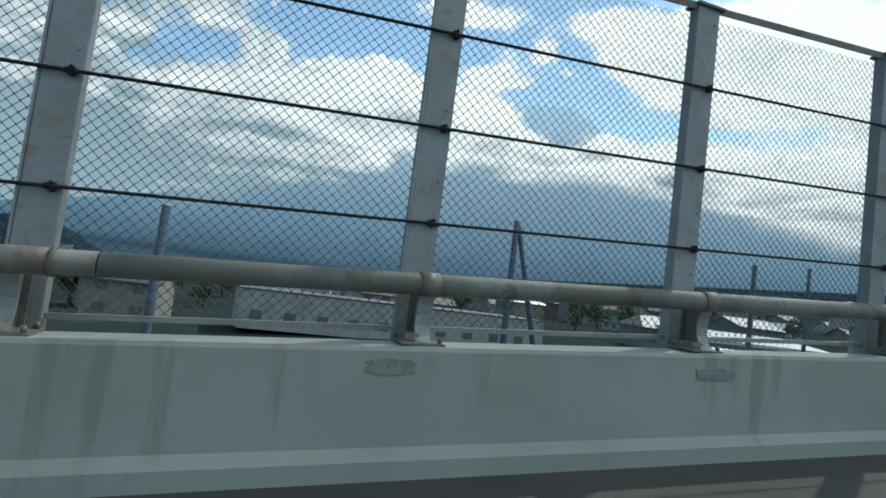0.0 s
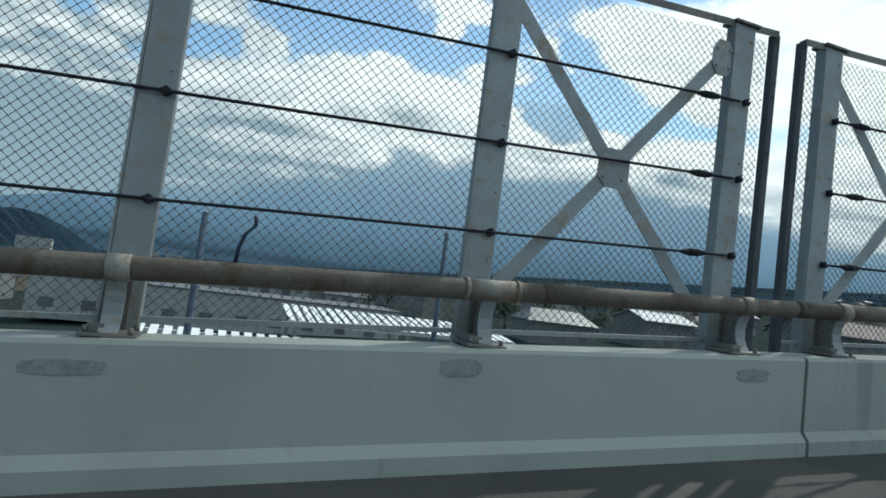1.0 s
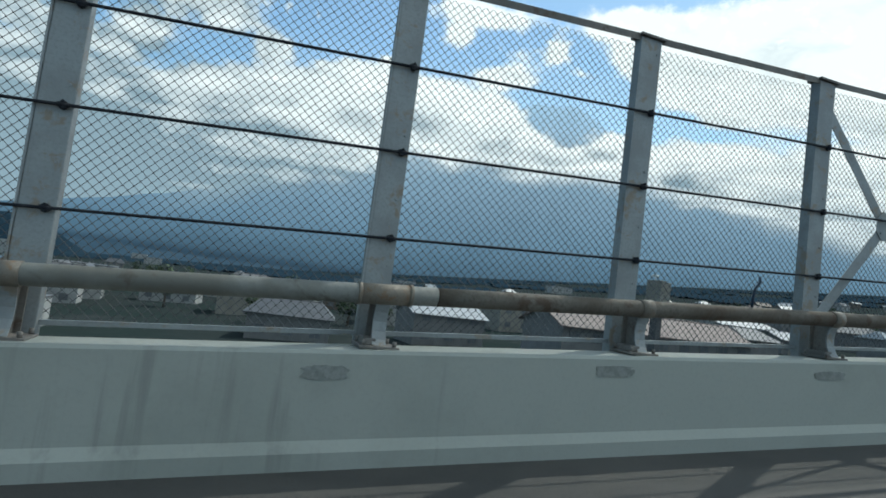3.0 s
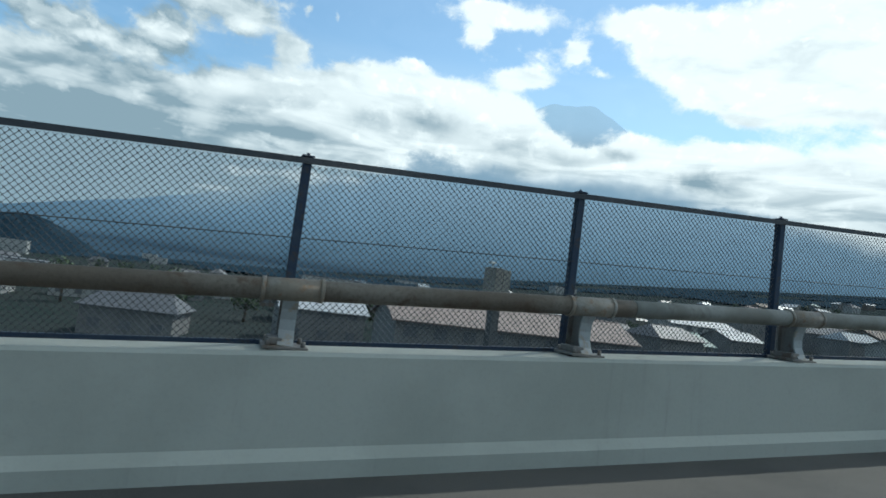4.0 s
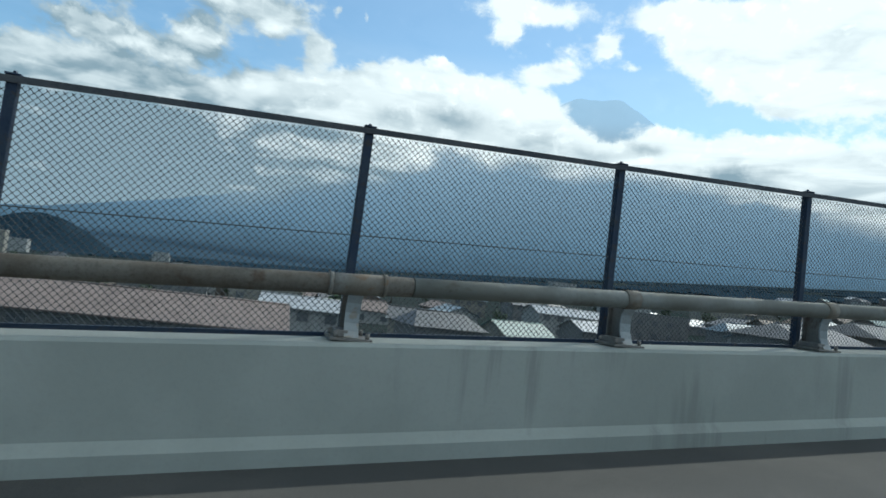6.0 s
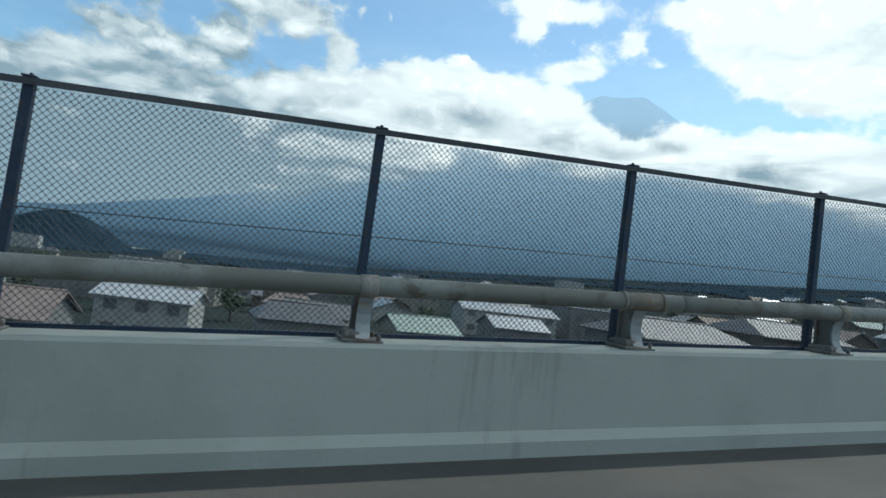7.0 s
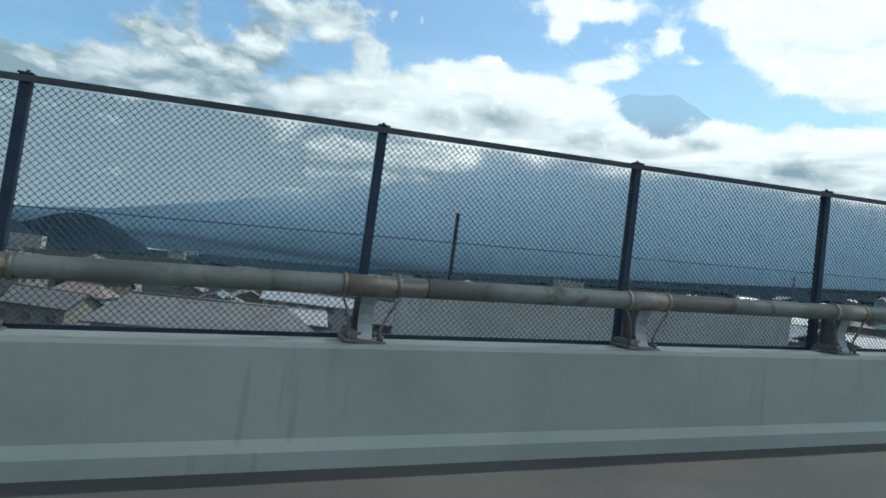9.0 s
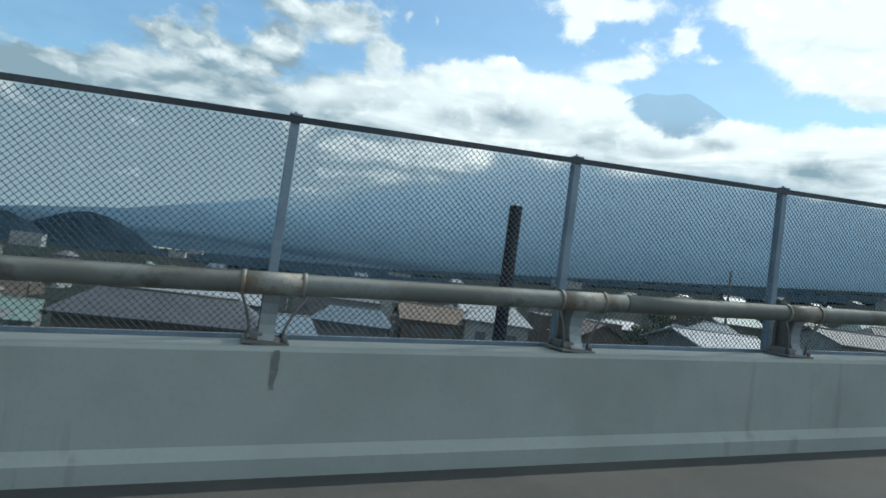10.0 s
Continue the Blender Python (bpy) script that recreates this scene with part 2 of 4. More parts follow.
BROWN = material("dark_painted_steel", (0.020, 0.035, 0.066), (0.034, 0.048, 0.072), 0.6, 0.0, scale=6, fine=70, stain=(0.045, 0.040, 0.042), bump=0.12, gloss=0.3)
TOPBAR = material("weathered_steel_bar", (0.15, 0.14, 0.13), (0.22, 0.20, 0.18), 0.6, 0.2, scale=2.5, fine=60, stain=(0.11, 0.08, 0.06))
LOWBAR = material("low_fence_bar", (0.052, 0.058, 0.068), (0.088, 0.090, 0.096), 0.65, 0.0, scale=1.2, fine=40, gloss=0.3)
PIPE = material("rail_pipe_steel", (0.225, 0.228, 0.21), (0.150, 0.146, 0.126), 0.7, 0.1, scale=1.3, fine=30, stain=(0.105, 0.092, 0.072), bump=0.2, spread=(0.42, 0.58), world_space=True)
RUST = material("rusty_pipe_steel", (0.105, 0.084, 0.064), (0.165, 0.146, 0.122), 0.8, 0.1, scale=2.2, fine=45, stain=(0.085, 0.056, 0.038), bump=0.3, world_space=True)
SLEEVE = material("rail_sleeve_steel", (0.20, 0.17, 0.135), (0.27, 0.255, 0.23), 0.65, 0.15, scale=5, fine=50, stain=(0.20, 0.13, 0.08), vary=0.2)
WIRE = material("fence_wire", (0.060, 0.066, 0.072), (0.10, 0.105, 0.11), 0.6, 0.1, scale=3, fine=30, bump=0.0)
WIRE_DARK = material("dark_fence_wire", (0.055, 0.06, 0.068), (0.09, 0.095, 0.10), 0.6, 0.1, scale=3, fine=30, bump=0.0)
CABLE = material("steel_cable", (0.022, 0.025, 0.032), (0.040, 0.042, 0.048), 0.7, 0.0, scale=20, fine=120, bump=0.2, gloss=0.1)
POLE = material("pole_concrete", (0.115, 0.118, 0.12), (0.08, 0.083, 0.086), 0.85, scale=1.5, fine=30, drip=(0.08, 0.075, 0.07), gloss=0.1)
SLAT_WHITE = material("white_slat", (0.78, 0.79, 0.78), (0.66, 0.67, 0.66), 0.6, scale=2, fine=30)
# haze is put into this colour, so these poles read blue-grey
HAZY_POLE = material("haze_blue_pole", (0.085, 0.115, 0.155), (0.065, 0.090, 0.125), 0.9, scale=1.5, fine=30, drip=(0.055, 0.075, 0.10), gloss=0.05)
DARK_POLE = material("dark_pole", (0.022, 0.026, 0.033), (0.015, 0.019, 0.025), 0.95, scale=1.5, fine=30, drip=(0.011, 0.013, 0.017), bump=0.05, gloss=0.0)
BLACK = material("black_rubber", (0.02, 0.02, 0.022), (0.035, 0.035, 0.036), 0.6, scale=8, fine=60)
BOXGREY = material("box_grey", (0.30, 0.32, 0.34), (0.24, 0.26, 0.28), 0.5, 0.1, scale=5, fine=40)
GLASS = material("window_dark", (0.10, 0.11, 0.12), (0.14, 0.15, 0.16), 0.3, scale=0.3, fine=2, bump=0.0)
BARK = material("bark", (0.09, 0.07, 0.05), (0.06, 0.05, 0.04), 0.9, scale=4, fine=30, bump=0.6)
LEAF = material("leaves", (0.06, 0.085, 0.05), (0.09, 0.115, 0.065), 0.7, scale=1.2, fine=6, vary=0.3, gloss=0.2)
# blue of the distant haze is put into the colour of woods and hills
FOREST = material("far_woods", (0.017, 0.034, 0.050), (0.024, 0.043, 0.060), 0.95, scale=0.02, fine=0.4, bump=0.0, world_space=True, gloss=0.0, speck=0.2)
WALLS = [material("house_wall_" + n, c, tuple(v * 0.82 for v in c), 0.8, scale=0.6, fine=12, drip=tuple(v * 0.6 for v in c)) for n, c in
         (("cream", (0.26, 0.245, 0.21)), ("white", (0.36, 0.36, 0.345)), ("grey", (0.18, 0.18, 0.176)), ("brown", (0.135, 0.11, 0.088)))]
ROOFS = [material("roof_" + n, c, tuple(v * 0.75 for v in c), r, scale=0.8, fine=9, bump=0.5, vary=0.15) for n, c, r in
         (("grey", (0.13, 0.13, 0.135), 0.6), ("dark", (0.07, 0.073, 0.08), 0.5), ("red", (0.185, 0.145, 0.132), 0.75), ("green", (0.17, 0.24, 0.215), 0.5),
          ("blue", (0.12, 0.165, 0.20), 0.5), ("silver", (0.34, 0.35, 0.36), 0.4), ("brown", (0.14, 0.105, 0.08), 0.7))]


# ---------------------------------------------------------------- mesh helpers
def link(name, bm, mats, matrix=None):
    me = bpy.data.meshes.new(name)
    bmesh.ops.recalc_face_normals(bm, faces=bm.faces)
    bm.to_mesh(me)
    bm.free()
    for m in (mats if isinstance(mats, (list, tuple)) else [mats]):
        me.materials.append(m)
    ob = new(name, me)
    if matrix is not None:
        ob.matrix_world = matrix
    return ob


def empty(name, matrix):
    ob = new(name)
    ob.empty_display_size = 0.2
    ob.matrix_world = matrix
    return ob


def under(ob, parent, matrix=None):
    """Hang ob under parent; matrix is its pose in the parent's own space."""
    ob.parent = parent
    ob.matrix_basis = matrix if matrix is not None else Matrix()
    return ob


def part(name, bm, mat, parent, label="", matrix=None):
    ob = under(link(name, bm, mat), parent, matrix)
    return tagged(ob, label) if label else ob


def twin(name, mesh, parent, matrix, label=""):
    """Another part on a mesh that exists already."""
    ob = under(new(name, mesh), parent, matrix)
    return tagged(ob, label) if label else ob


def block(bm, x0, x1, y0, y1, z0, z1, shear=0.0, bevel=0.0):
    """A box, its length following the grade where shear is given."""
    made = [bm.verts.new((x, y, z + shear * x)) for x in (x0, x1) for y in (y0, y1) for z in (z0, z1)]
    faces = [bm.faces.new([made[i] for i in f]) for f in ((0, 1, 3, 2), (4, 6, 7, 5), (0, 4, 5, 1), (2, 3, 7, 6), (0, 2, 6, 4), (1, 5, 7, 3))]
    if bevel:
        edges = list({e for f in faces for e in f.edges})
        bmesh.ops.bevel(bm, geom=edges, offset=bevel, segments=2, affect="EDGES", profile=0.6)


def tube(bm, a, b, r0, r1=None, n=8, caps=True):
    """A round bar from a to b."""
    a, b = Vector(a), Vector(b)
    r1 = r0 if r1 is None else r1
    q = (b - a).to_track_quat("Z", "Y")
    rings = []
    for p, r in ((a, r0), (b, r1)):
        rings.append([bm.verts.new(p + q @ Vector((math.cos(2 * math.pi * i / n) * r, math.sin(2 * math.pi * i / n) * r, 0))) for i in range(n)])
    for i in range(n):
        f = bm.faces.new((rings[0][i], rings[0][(i + 1) % n], rings[1][(i + 1) % n], rings[1][i]))
        f.smooth = n > 5
    if caps:
        bm.faces.new(rings[0][::-1])
        bm.faces.new(rings[1])


def cord(bm, pts, r, n=6, closed=False):
    """One unbroken round cord along points."""
    rings = []
    for i, p in enumerate(pts):
        d = (pts[(i + 1) % len(pts)] if closed or i + 1 < len(pts) else p) - (pts[i - 1] if closed or i else p)
        q = d.to_track_quat("Z", "Y")
        rings.append([bm.verts.new(p + q @ Vector((math.cos(2 * math.pi * k / n) * r, math.sin(2 * math.pi * k / n) * r, 0))) for k in range(n)])
    for a, b in zip(rings, rings[1:] + (rings[:1] if closed else [])):
        for k in range(n):
            bm.faces.new((a[k], a[(k + 1) % n], b[(k + 1) % n], b[k])).smooth = True
    if not closed:
        bm.faces.new(rings[0][::-1])
        bm.faces.new(rings[-1])


def sweep(bm, section, s0, s1, step=2.0, smooth=False):
    """Draw a closed section of (offset, height) along the road's line."""
    count = max(2, int((s1 - s0) / step) + 1)
    rings = [[bm.verts.new(spot(s, o, z)) for o, z in section] for s in np.linspace(s0, s1, count)]
    n = len(section)
    for p, q in zip(rings, rings[1:]):
        for i in range(n):
            f = bm.faces.new((p[i], p[(i + 1) % n], q[(i + 1) % n], q[i]))
            f.smooth = smooth
    bm.faces.new(rings[0])
    bm.faces.new(rings[-1][::-1])


def ring(o, z, r, n=12):
    return [(o + r * math.cos(2 * math.pi * i / n), z + r * math.sin(2 * math.pi * i / n)) for i in range(n)]


# ---------------------------------------------------------------- land, road, barrier
def build_land():
    cx, cy = 110.0, 5.0
    verts, faces = [], []
    radii = [0, 15, 30, 45, 60, 80, 100, 130, 160, 200, 250, 310, 380, 460, 560, 680, 820, 1000, 1250, 1550, 1900, 2400, 3000, 3700, 4600]
    around = 96
    for r in radii:
        for k in range(around):
            a = 2 * math.pi * k / around
            x, y = cx + r * math.sin(a), cy + r * math.cos(a)
            verts.append((x, y, land(x, y)))
    for i in range(len(radii) - 1):
        for k in range(around):
            a, b = i * around + k, i * around + (k + 1) % around
            faces.append((a, b, b + around, a + around) if i else (a, b + around, a + around))
    me = bpy.data.meshes.new("ground")
    me.from_pydata(verts, [], faces)
    m = material("land", (0.034, 0.042, 0.042), (0.024, 0.036, 0.034), 0.95, scale=0.03, fine=0.35, stain=(0.046, 0.052, 0.052), bump=0.1, world_space=True, gloss=0.0)
    me.materials.append(m)
    return tagged(new("ground", me), "green and grey land of a town on a slope", "ground", kind="structure")


build_land()

ROAD = -EYE_ABOVE_ROAD
S_START, S_END = -40.0, 275.0
bm = bmesh.new()
sweep(bm, [(-0.40, ROAD), (-11.6, ROAD), (-11.6, ROAD - 0.08), (-0.40, ROAD - 0.08)], S_START, S_END, 3)
tagged(link("road", bm, ASPHALT), "dark asphalt carriageway of a viaduct climbing gently", "road", kind="structure")
bm = bmesh.new()
sweep(bm, [(-0.10, ROAD - 0.085), (-11.9, ROAD - 0.085), (-11.9, ROAD - 0.5), (-9.5, ROAD - 1.4), (-2.5, ROAD - 1.4), (-0.10, ROAD - 0.5)], S_START, S_END, 3)
tagged(link("viaduct_deck", bm, DECK), "grey concrete deck carrying the road", "viaduct", kind="structure")
for i in range(11):
    s = -32 + 30 * i
    top = spot(s, -6, ROAD - 1.42)
    bm = bmesh.new()
    block(bm, -0.9, 0.9, -2.2, 2.2, land(top.x, top.y) - 1 - top.z, 0.0, bevel=0.1)
    tagged(link("viaduct_pier", bm, DECK, pose(top.x, top.y, top.z, 0, 0, float(heading(s)))), "grey concrete pier under the viaduct", "pier", kind="structure")

# the barrier: cast lengths between expansion gaps, each with a slight batter and a rounded crown
WALL_TOP = -0.438
GAPS = [S_START, 25.60, 73.15, 93.0, 97.15, 101.2, 113.05, 120.95, 168.40, 216.05, S_END]
for a, b in zip(GAPS, GAPS[1:]):
    bm = bmesh.new()
    sweep(bm, [(-0.475, ROAD - 0.05), (-0.475, ROAD + 0.10), (-0.425, ROAD + 0.16), (-0.418, WALL_TOP - 0.02), (-0.40, WALL_TOP), (-0.09, WALL_TOP), (-0.07, WALL_TOP - 0.02), (-0.07, ROAD - 0.05)], a + 0.016, b - 0.016, 1.5)
    tagged(link("barrier_wall", bm, CONCRETE), "stained grey concrete parapet along the viaduct's edge", "barrier wall", kind="structure")
for s in GAPS[1:-1]:
    bm = bmesh.new()
    block(bm, -0.03, 0.03, -0.40, -0.08, ROAD, WALL_TOP - 0.015)
    tagged(link("joint_filler", bm, SEALANT, stand(s)), "dark filler in the gap between two parapet lengths", "joint", kind="structure")
bm = bmesh.new()
sweep(bm, [(-11.6, ROAD - 0.05), (-11.6, ROAD + 0.75), (-11.9, ROAD + 0.75), (-11.9, ROAD - 0.05)], S_START, S_END, 4)
tagged(link("barrier_wall_far", bm, CONCRETE), "plain grey concrete parapet on the other side", "barrier wall", kind="structure")


# ---------------------------------------------------------------- chain-link fences
_nets = {}


def net(width, z0, z1, mat, pitch, y0):
    """Chain-link wires for one bay: two families of slanting wires, each a thin three-sided bar, hooked together in a knot at each crossing."""
    key = (round(width, 2), z0, z1, mat.name)
    if key in _nets:
        return _nets[key]
    verts, faces = [], []
    r = 0.0025 if pitch > 0.05 else 0.0023
    height = z1 - z0
    count = int((width + height) / pitch) + 2
    for side in (1, -1):
        for k in range(count):
            x0 = k * pitch - (height if side > 0 else 0)
            dx = side * height
            t0, t1 = -x0 / dx, (width - x0) / dx
            lo, hi = max(0.0, min(t0, t1)), min(1.0, max(t0, t1))
            if hi - lo < 0.01:
                continue
            n = len(verts)
            for t in (lo, hi):
                x, z = x0 + dx * t, z0 + height * t
                for j in range(3):
                    u = 2 * math.pi * j / 3
                    a, b = r * math.cos(u), r * math.sin(u)
                    xx, zz = x - side * a * 0.707, z + a * 0.707
                    verts.append((xx, y0 + side * 0.0022 + b, zz + GRADE * xx))
            for j in range(3):
                q = (j + 1) % 3
                faces.append((n + j, n + q, n + 3 + q, n + 3 + j))
    # the knots, as small wedges
    h, w = r * 2.5, r * 2.1
    for i in range(count):
        for k in range(count):
            up, x = (k * pitch - i * pitch + height) / 2, (k * pitch + i * pitch - height) / 2
            if not (0.01 < up < height - 0.01 and 0.01 < x < width - 0.01):
                continue
            n, z = len(verts), z0 + up + GRADE * x
            verts.extend(((x - w, y0 - r * 1.5, z), (x, y0, z - h), (x + w, y0 - r * 1.5, z), (x, y0, z + h)))
            faces.extend(((n, n + 1, n + 2), (n, n + 2, n + 3), (n, n + 3, n + 1), (n + 2, n + 1, n + 3)))
    me = bpy.data.meshes.new("wire_mesh")
    me.from_pydata(verts, [], faces)
    me.materials.append(mat)
    _nets[key] = me
    return me


_shapes = {}


def shape(key, make, mat):
    """A mesh made once and shared by alike parts."""
    if key not in _shapes:
        bm = bmesh.new()
        make(bm)
        bmesh.ops.recalc_face_normals(bm, faces=bm.faces)
        me = bpy.data.meshes.new(key.split(":")[0])
        bm.to_mesh(me)
        bm.free()
        me.materials.append(mat)
        _shapes[key] = me
    return _shapes[key]


BOTTOM = -0.75


def wide_post(bm, top):
    # a deep box section with a folded lip down one side and a cap plate
    block(bm, -0.095, 0.095, -0.050, 0.055, BOTTOM, top, bevel=0.008)
    block(bm, -0.108, -0.095, -0.056, -0.040, BOTTOM, top - 0.01)
    for z in (top - 0.12, 1.0, 0.55, 0.1):
        tube(bm, (0.055, -0.058, z), (0.055, -0.048, z), 0.011, n=6)


def slim_post(bm, top):
    block(bm, -0.028, 0.028, -0.031, 0.031, BOTTOM, top, bevel=0.006)
    block(bm, -0.038, 0.038, -0.040, 0.040, top + 0.026, top + 0.036)
    tube(bm, (0, 0, top + 0.03), (0, 0, top + 0.055), 0.011, n=6)


def frame_bar(bm, top):
    block(bm, -0.030, 0.030, -0.030, -0.024, BOTTOM, top, bevel=0.002)
    block(bm, -0.030, -0.024, -0.024, 0.030, BOTTOM, top)
    for k in range(6):
        z = -0.25 + (top + 0.2) * k / 5
        tube(bm, (0.0, -0.038, z), (0.0, -0.03, z), 0.010, n=6)


def wall_bracket(bm):
    block(bm, -0.13, 0.13, -0.068, -0.052, -0.72, -0.48, bevel=0.004)
    for x in (-0.09, 0.09):
        for z in (-0.66, -0.54):
            tube(bm, (x, -0.052, z), (x, -0.03, z), 0.014, n=6)


def clamp(bm):
    block(bm, -0.018, 0.018, -0.082, -0.050, -0.022, 0.022, bevel=0.004)
    tube(bm, (-0.030, -0.072, 0), (0.030, -0.072, 0), 0.015, n=8)
    for z in (-0.02, 0.02):
        tube(bm, (0, -0.095, z), (0, -0.05, z), 0.007, n=6)


def turnbuckle(bm):
    tube(bm, (-0.11, -0.072, -0.11 * GRADE), (-0.05, -0.072, -0.05 * GRADE), 0.013, 0.026, n=8)
    tube(bm, (-0.05, -0.072, -0.05 * GRADE), (0.05, -0.072, 0.05 * GRADE), 0.028, n=8)
    tube(bm, (0.05, -0.072, 0.05 * GRADE), (0.11, -0.072, 0.11 * GRADE), 0.026, 0.013, n=8)


def brace(bm, up):
    """One arm of the crossed bracing of a two-metre bay."""
    x0, z0, x1, z1 = (0.10, -0.12, 1.85, 1.85) if up else (0.06, 1.86, 1.75, -0.12)
    y = -0.030 if up else -0.018
    p, q = Vector((x0, y, z0 + GRADE * x0)), Vector((x1, y, z1 + GRADE * x1))
    d = (q - p).normalized()
    n = Vector((-d.z, 0, d.x)) * 0.052
    vs = [bm.verts.new(v + Vector((0, dy, 0))) for dy in (0, 0.008) for v in (p - n, q - n, q + n, p + n)]
    for f in ((0, 1, 2, 3), (7, 6, 5, 4), (0, 4, 5, 1), (1, 5, 6, 2), (2, 6, 7, 3), (3, 7, 4, 0)):
        bm.faces.new([vs[i] for i in f])
    if up:
        # gusset in the middle and at the upper end
        for c, w, h in ((Vector((0.94, y - 0.010, 0.82 + GRADE * 0.94)), 0.13, 0.14), (Vector((1.81, y - 0.010, 1.80 + GRADE * 1.81)), 0.10, 0.14)):
            vs = [bm.verts.new(c + Vector((dx * w, dy, dz * h))) for dy in (0, 0.009) for dx, dz in ((-1, -0.45), (-0.45, -1), (0.45, -1), (1, -0.45), (1, 0.45), (0.45, 1), (-0.45, 1), (-1, 0.45))]
            bm.faces.new(vs[:8])
            bm.faces.new(vs[8:][::-1])
            for i in range(8):
                bm.faces.new((vs[i], vs[(i + 1) % 8], vs[8 + (i + 1) % 8], vs[8 + i]))
            for dx, dz in ((-0.6, -0.5), (0.6, -0.5), (-0.6, 0.5), (0.6, 0.5)):
                tube(bm, c + Vector((dx * w, -0.012, dz * h)), c + Vector((dx * w, 0, dz * h)), 0.012, n=6)


def fence(s0, s1, posts, top, tall, post_mat, wire_mat, label, frames=(), braced=(), low_wire=True):
    base = stand(s0, 0.0, -0.75)
    root = tagged(empty("chain_link_fence", base), label, "fence", "chain-link fence sections")
    back = base.inverted()

    def local(s, z=0.0):
        return back @ stand(s, 0.0, z)

    kind = "tall" if tall else "low"
    for s in posts:
        me = shape("post:%s%.3f%s" % (kind, top, post_mat.name), lambda bm: (wide_post if tall else slim_post)(bm, top), post_mat)
        post = twin("post", me, root, local(s))
        twin("bracket", shape("bracket:" + post_mat.name, wall_bracket, post_mat), post, Matrix())
        if tall:
            twin("cap", shape("cap:", lambda bm: block(bm, -0.125, 0.125, -0.075, 0.075, top, top + 0.022, bevel=0.005), TOPBAR), post, Matrix())
    for s in frames:
        me = shape("end_bar:%.3f%s" % (top, post_mat.name), lambda bm: frame_bar(bm, top), LOWBAR if tall else post_mat)
        twin("end_bar", me, root, local(s))
    stops = sorted([s0, *posts, *frames, s1])
    for a, b in zip(stops, stops[1:]):
        if b - a > 0.1:
            me = net(b - a - 0.02, -0.40 if tall else -0.43, top - 0.02, wire_mat, 0.062 if tall else 0.042, 0.062 if tall else 0.0)
            twin("wire_mesh", me, root, local(a + 0.01))
    # bars along the top and the bottom
    bar = 0.055 if tall else 0.040
    for name, z0, z1, y0, y1, mat in (("top_bar", top - bar * 0.5, top + bar * 0.5, -0.045, 0.02, TOPBAR if tall else LOWBAR), ("bottom_bar", -0.385 if tall else -0.45, -0.355 if tall else -0.42, -0.015, 0.015, GALV if tall else post_mat)):
        bm = bmesh.new()
        sweep(bm, [(y0, z0), (y0, z1), (y0 + 0.006, z1), (y1, z1), (y1, z0)] if name == "bottom_bar" else [(y0, z0), (y0, z1), (y1, z1), (y1, z1 - 0.008), (y0 + 0.008, z1 - 0.008), (y0 + 0.008, z0)], s0, s1, 1.0)
        bmesh.ops.transform(bm, matrix=back, verts=bm.verts)
        part(name, bm, mat, root)
    if tall:
        for z in (1.476, 0.872, 0.278):
            bm = bmesh.new()
            sweep(bm, ring(-0.072, z, 0.0105, 6), posts[0] + 0.02, posts[-1] - 0.02, 1.0, True)
            bmesh.ops.transform(bm, matrix=back, verts=bm.verts)
            part("cable", bm, CABLE, root, "dark twisted steel cable")
            for s in posts:
                twin("clamp", shape("clamp:", clamp, CABLE), root, local(s + 0.045, z))
        for a in braced:
            for up in (True, False):
                twin("brace", shape("brace:%d" % up, lambda bm: brace(bm, up), GALV), root, local(a))
            end = a + 1.68 if a < 25 or a > 60 else a + 0.34
            for z in (1.476, 0.872, 0.278):
                twin("turnbuckle", shape("turnbuckle:", turnbuckle, CABLE), root, local(end, z))
    elif low_wire:
        bm = bmesh.new()
        sweep(bm, ring(-0.008, 0.222, 0.0035, 5), s0, s1, 1.0)
        bmesh.ops.transform(bm, matrix=back, verts=bm.verts)
        part("tension_wire", bm, WIRE_DARK, root)
    return root


def run(a, b):
    return [a + 2.0 * k for k in range(int(round((b - a) / 2.0)) + 1)]


TALL = "tall chain-link fence with broad grey steel posts and three dark cables"
LOW = "low chain-link fence with dark steel posts on the parapet"
fence(-8.95, 25.46, run(-8.88, 25.12), 2.095, True, GALV, WIRE, TALL, [25.46], [23.12])
fence(25.76, 72.43, run(26.08, 72.08), 2.095, True, GALV, WIRE, TALL, [25.76, 72.43], [26.08, 70.08])
fence(72.52, 83.36, [72.67, 73.07, *run(73.33, 83.33)], 0.95, False, BROWN, WIRE_DARK, LOW)
fence(83.45, 97.32, [83.5, *run(85.33, 97.28)], 0.709, False, BROWN, WIRE_DARK, "lower stretch of chain-link fence with dark steel posts", low_wire=True)
fence(97.44, 121.06, [97.78, *run(99.33, 119.33), 120.66], 0.918, False, BROWN, WIRE_DARK, LOW, [97.46])
fence(121.10, 168.48, [*run(121.50, 167.50), 168.25], 0.918, False, BROWN, WIRE_DARK, LOW, [121.12, 168.48])
fence(168.54, 216.07, [168.81, *run(169.43, 215.43)], 0.918, False, BROWN, WIRE_DARK, LOW, [216.05])
fence(216.20, 236.90, [216.77, *run(218.79, 236.79)], 0.905, False, GALV_CLEAN, WIRE, "low chain-link fence with pale galvanised posts on the parapet", [216.22], low_wire=False)


# ---------------------------------------------------------------- pipe rail on the parapet
RAIL_OFF, RAIL_Z, RAIL_R = -0.285, -0.094, 0.062


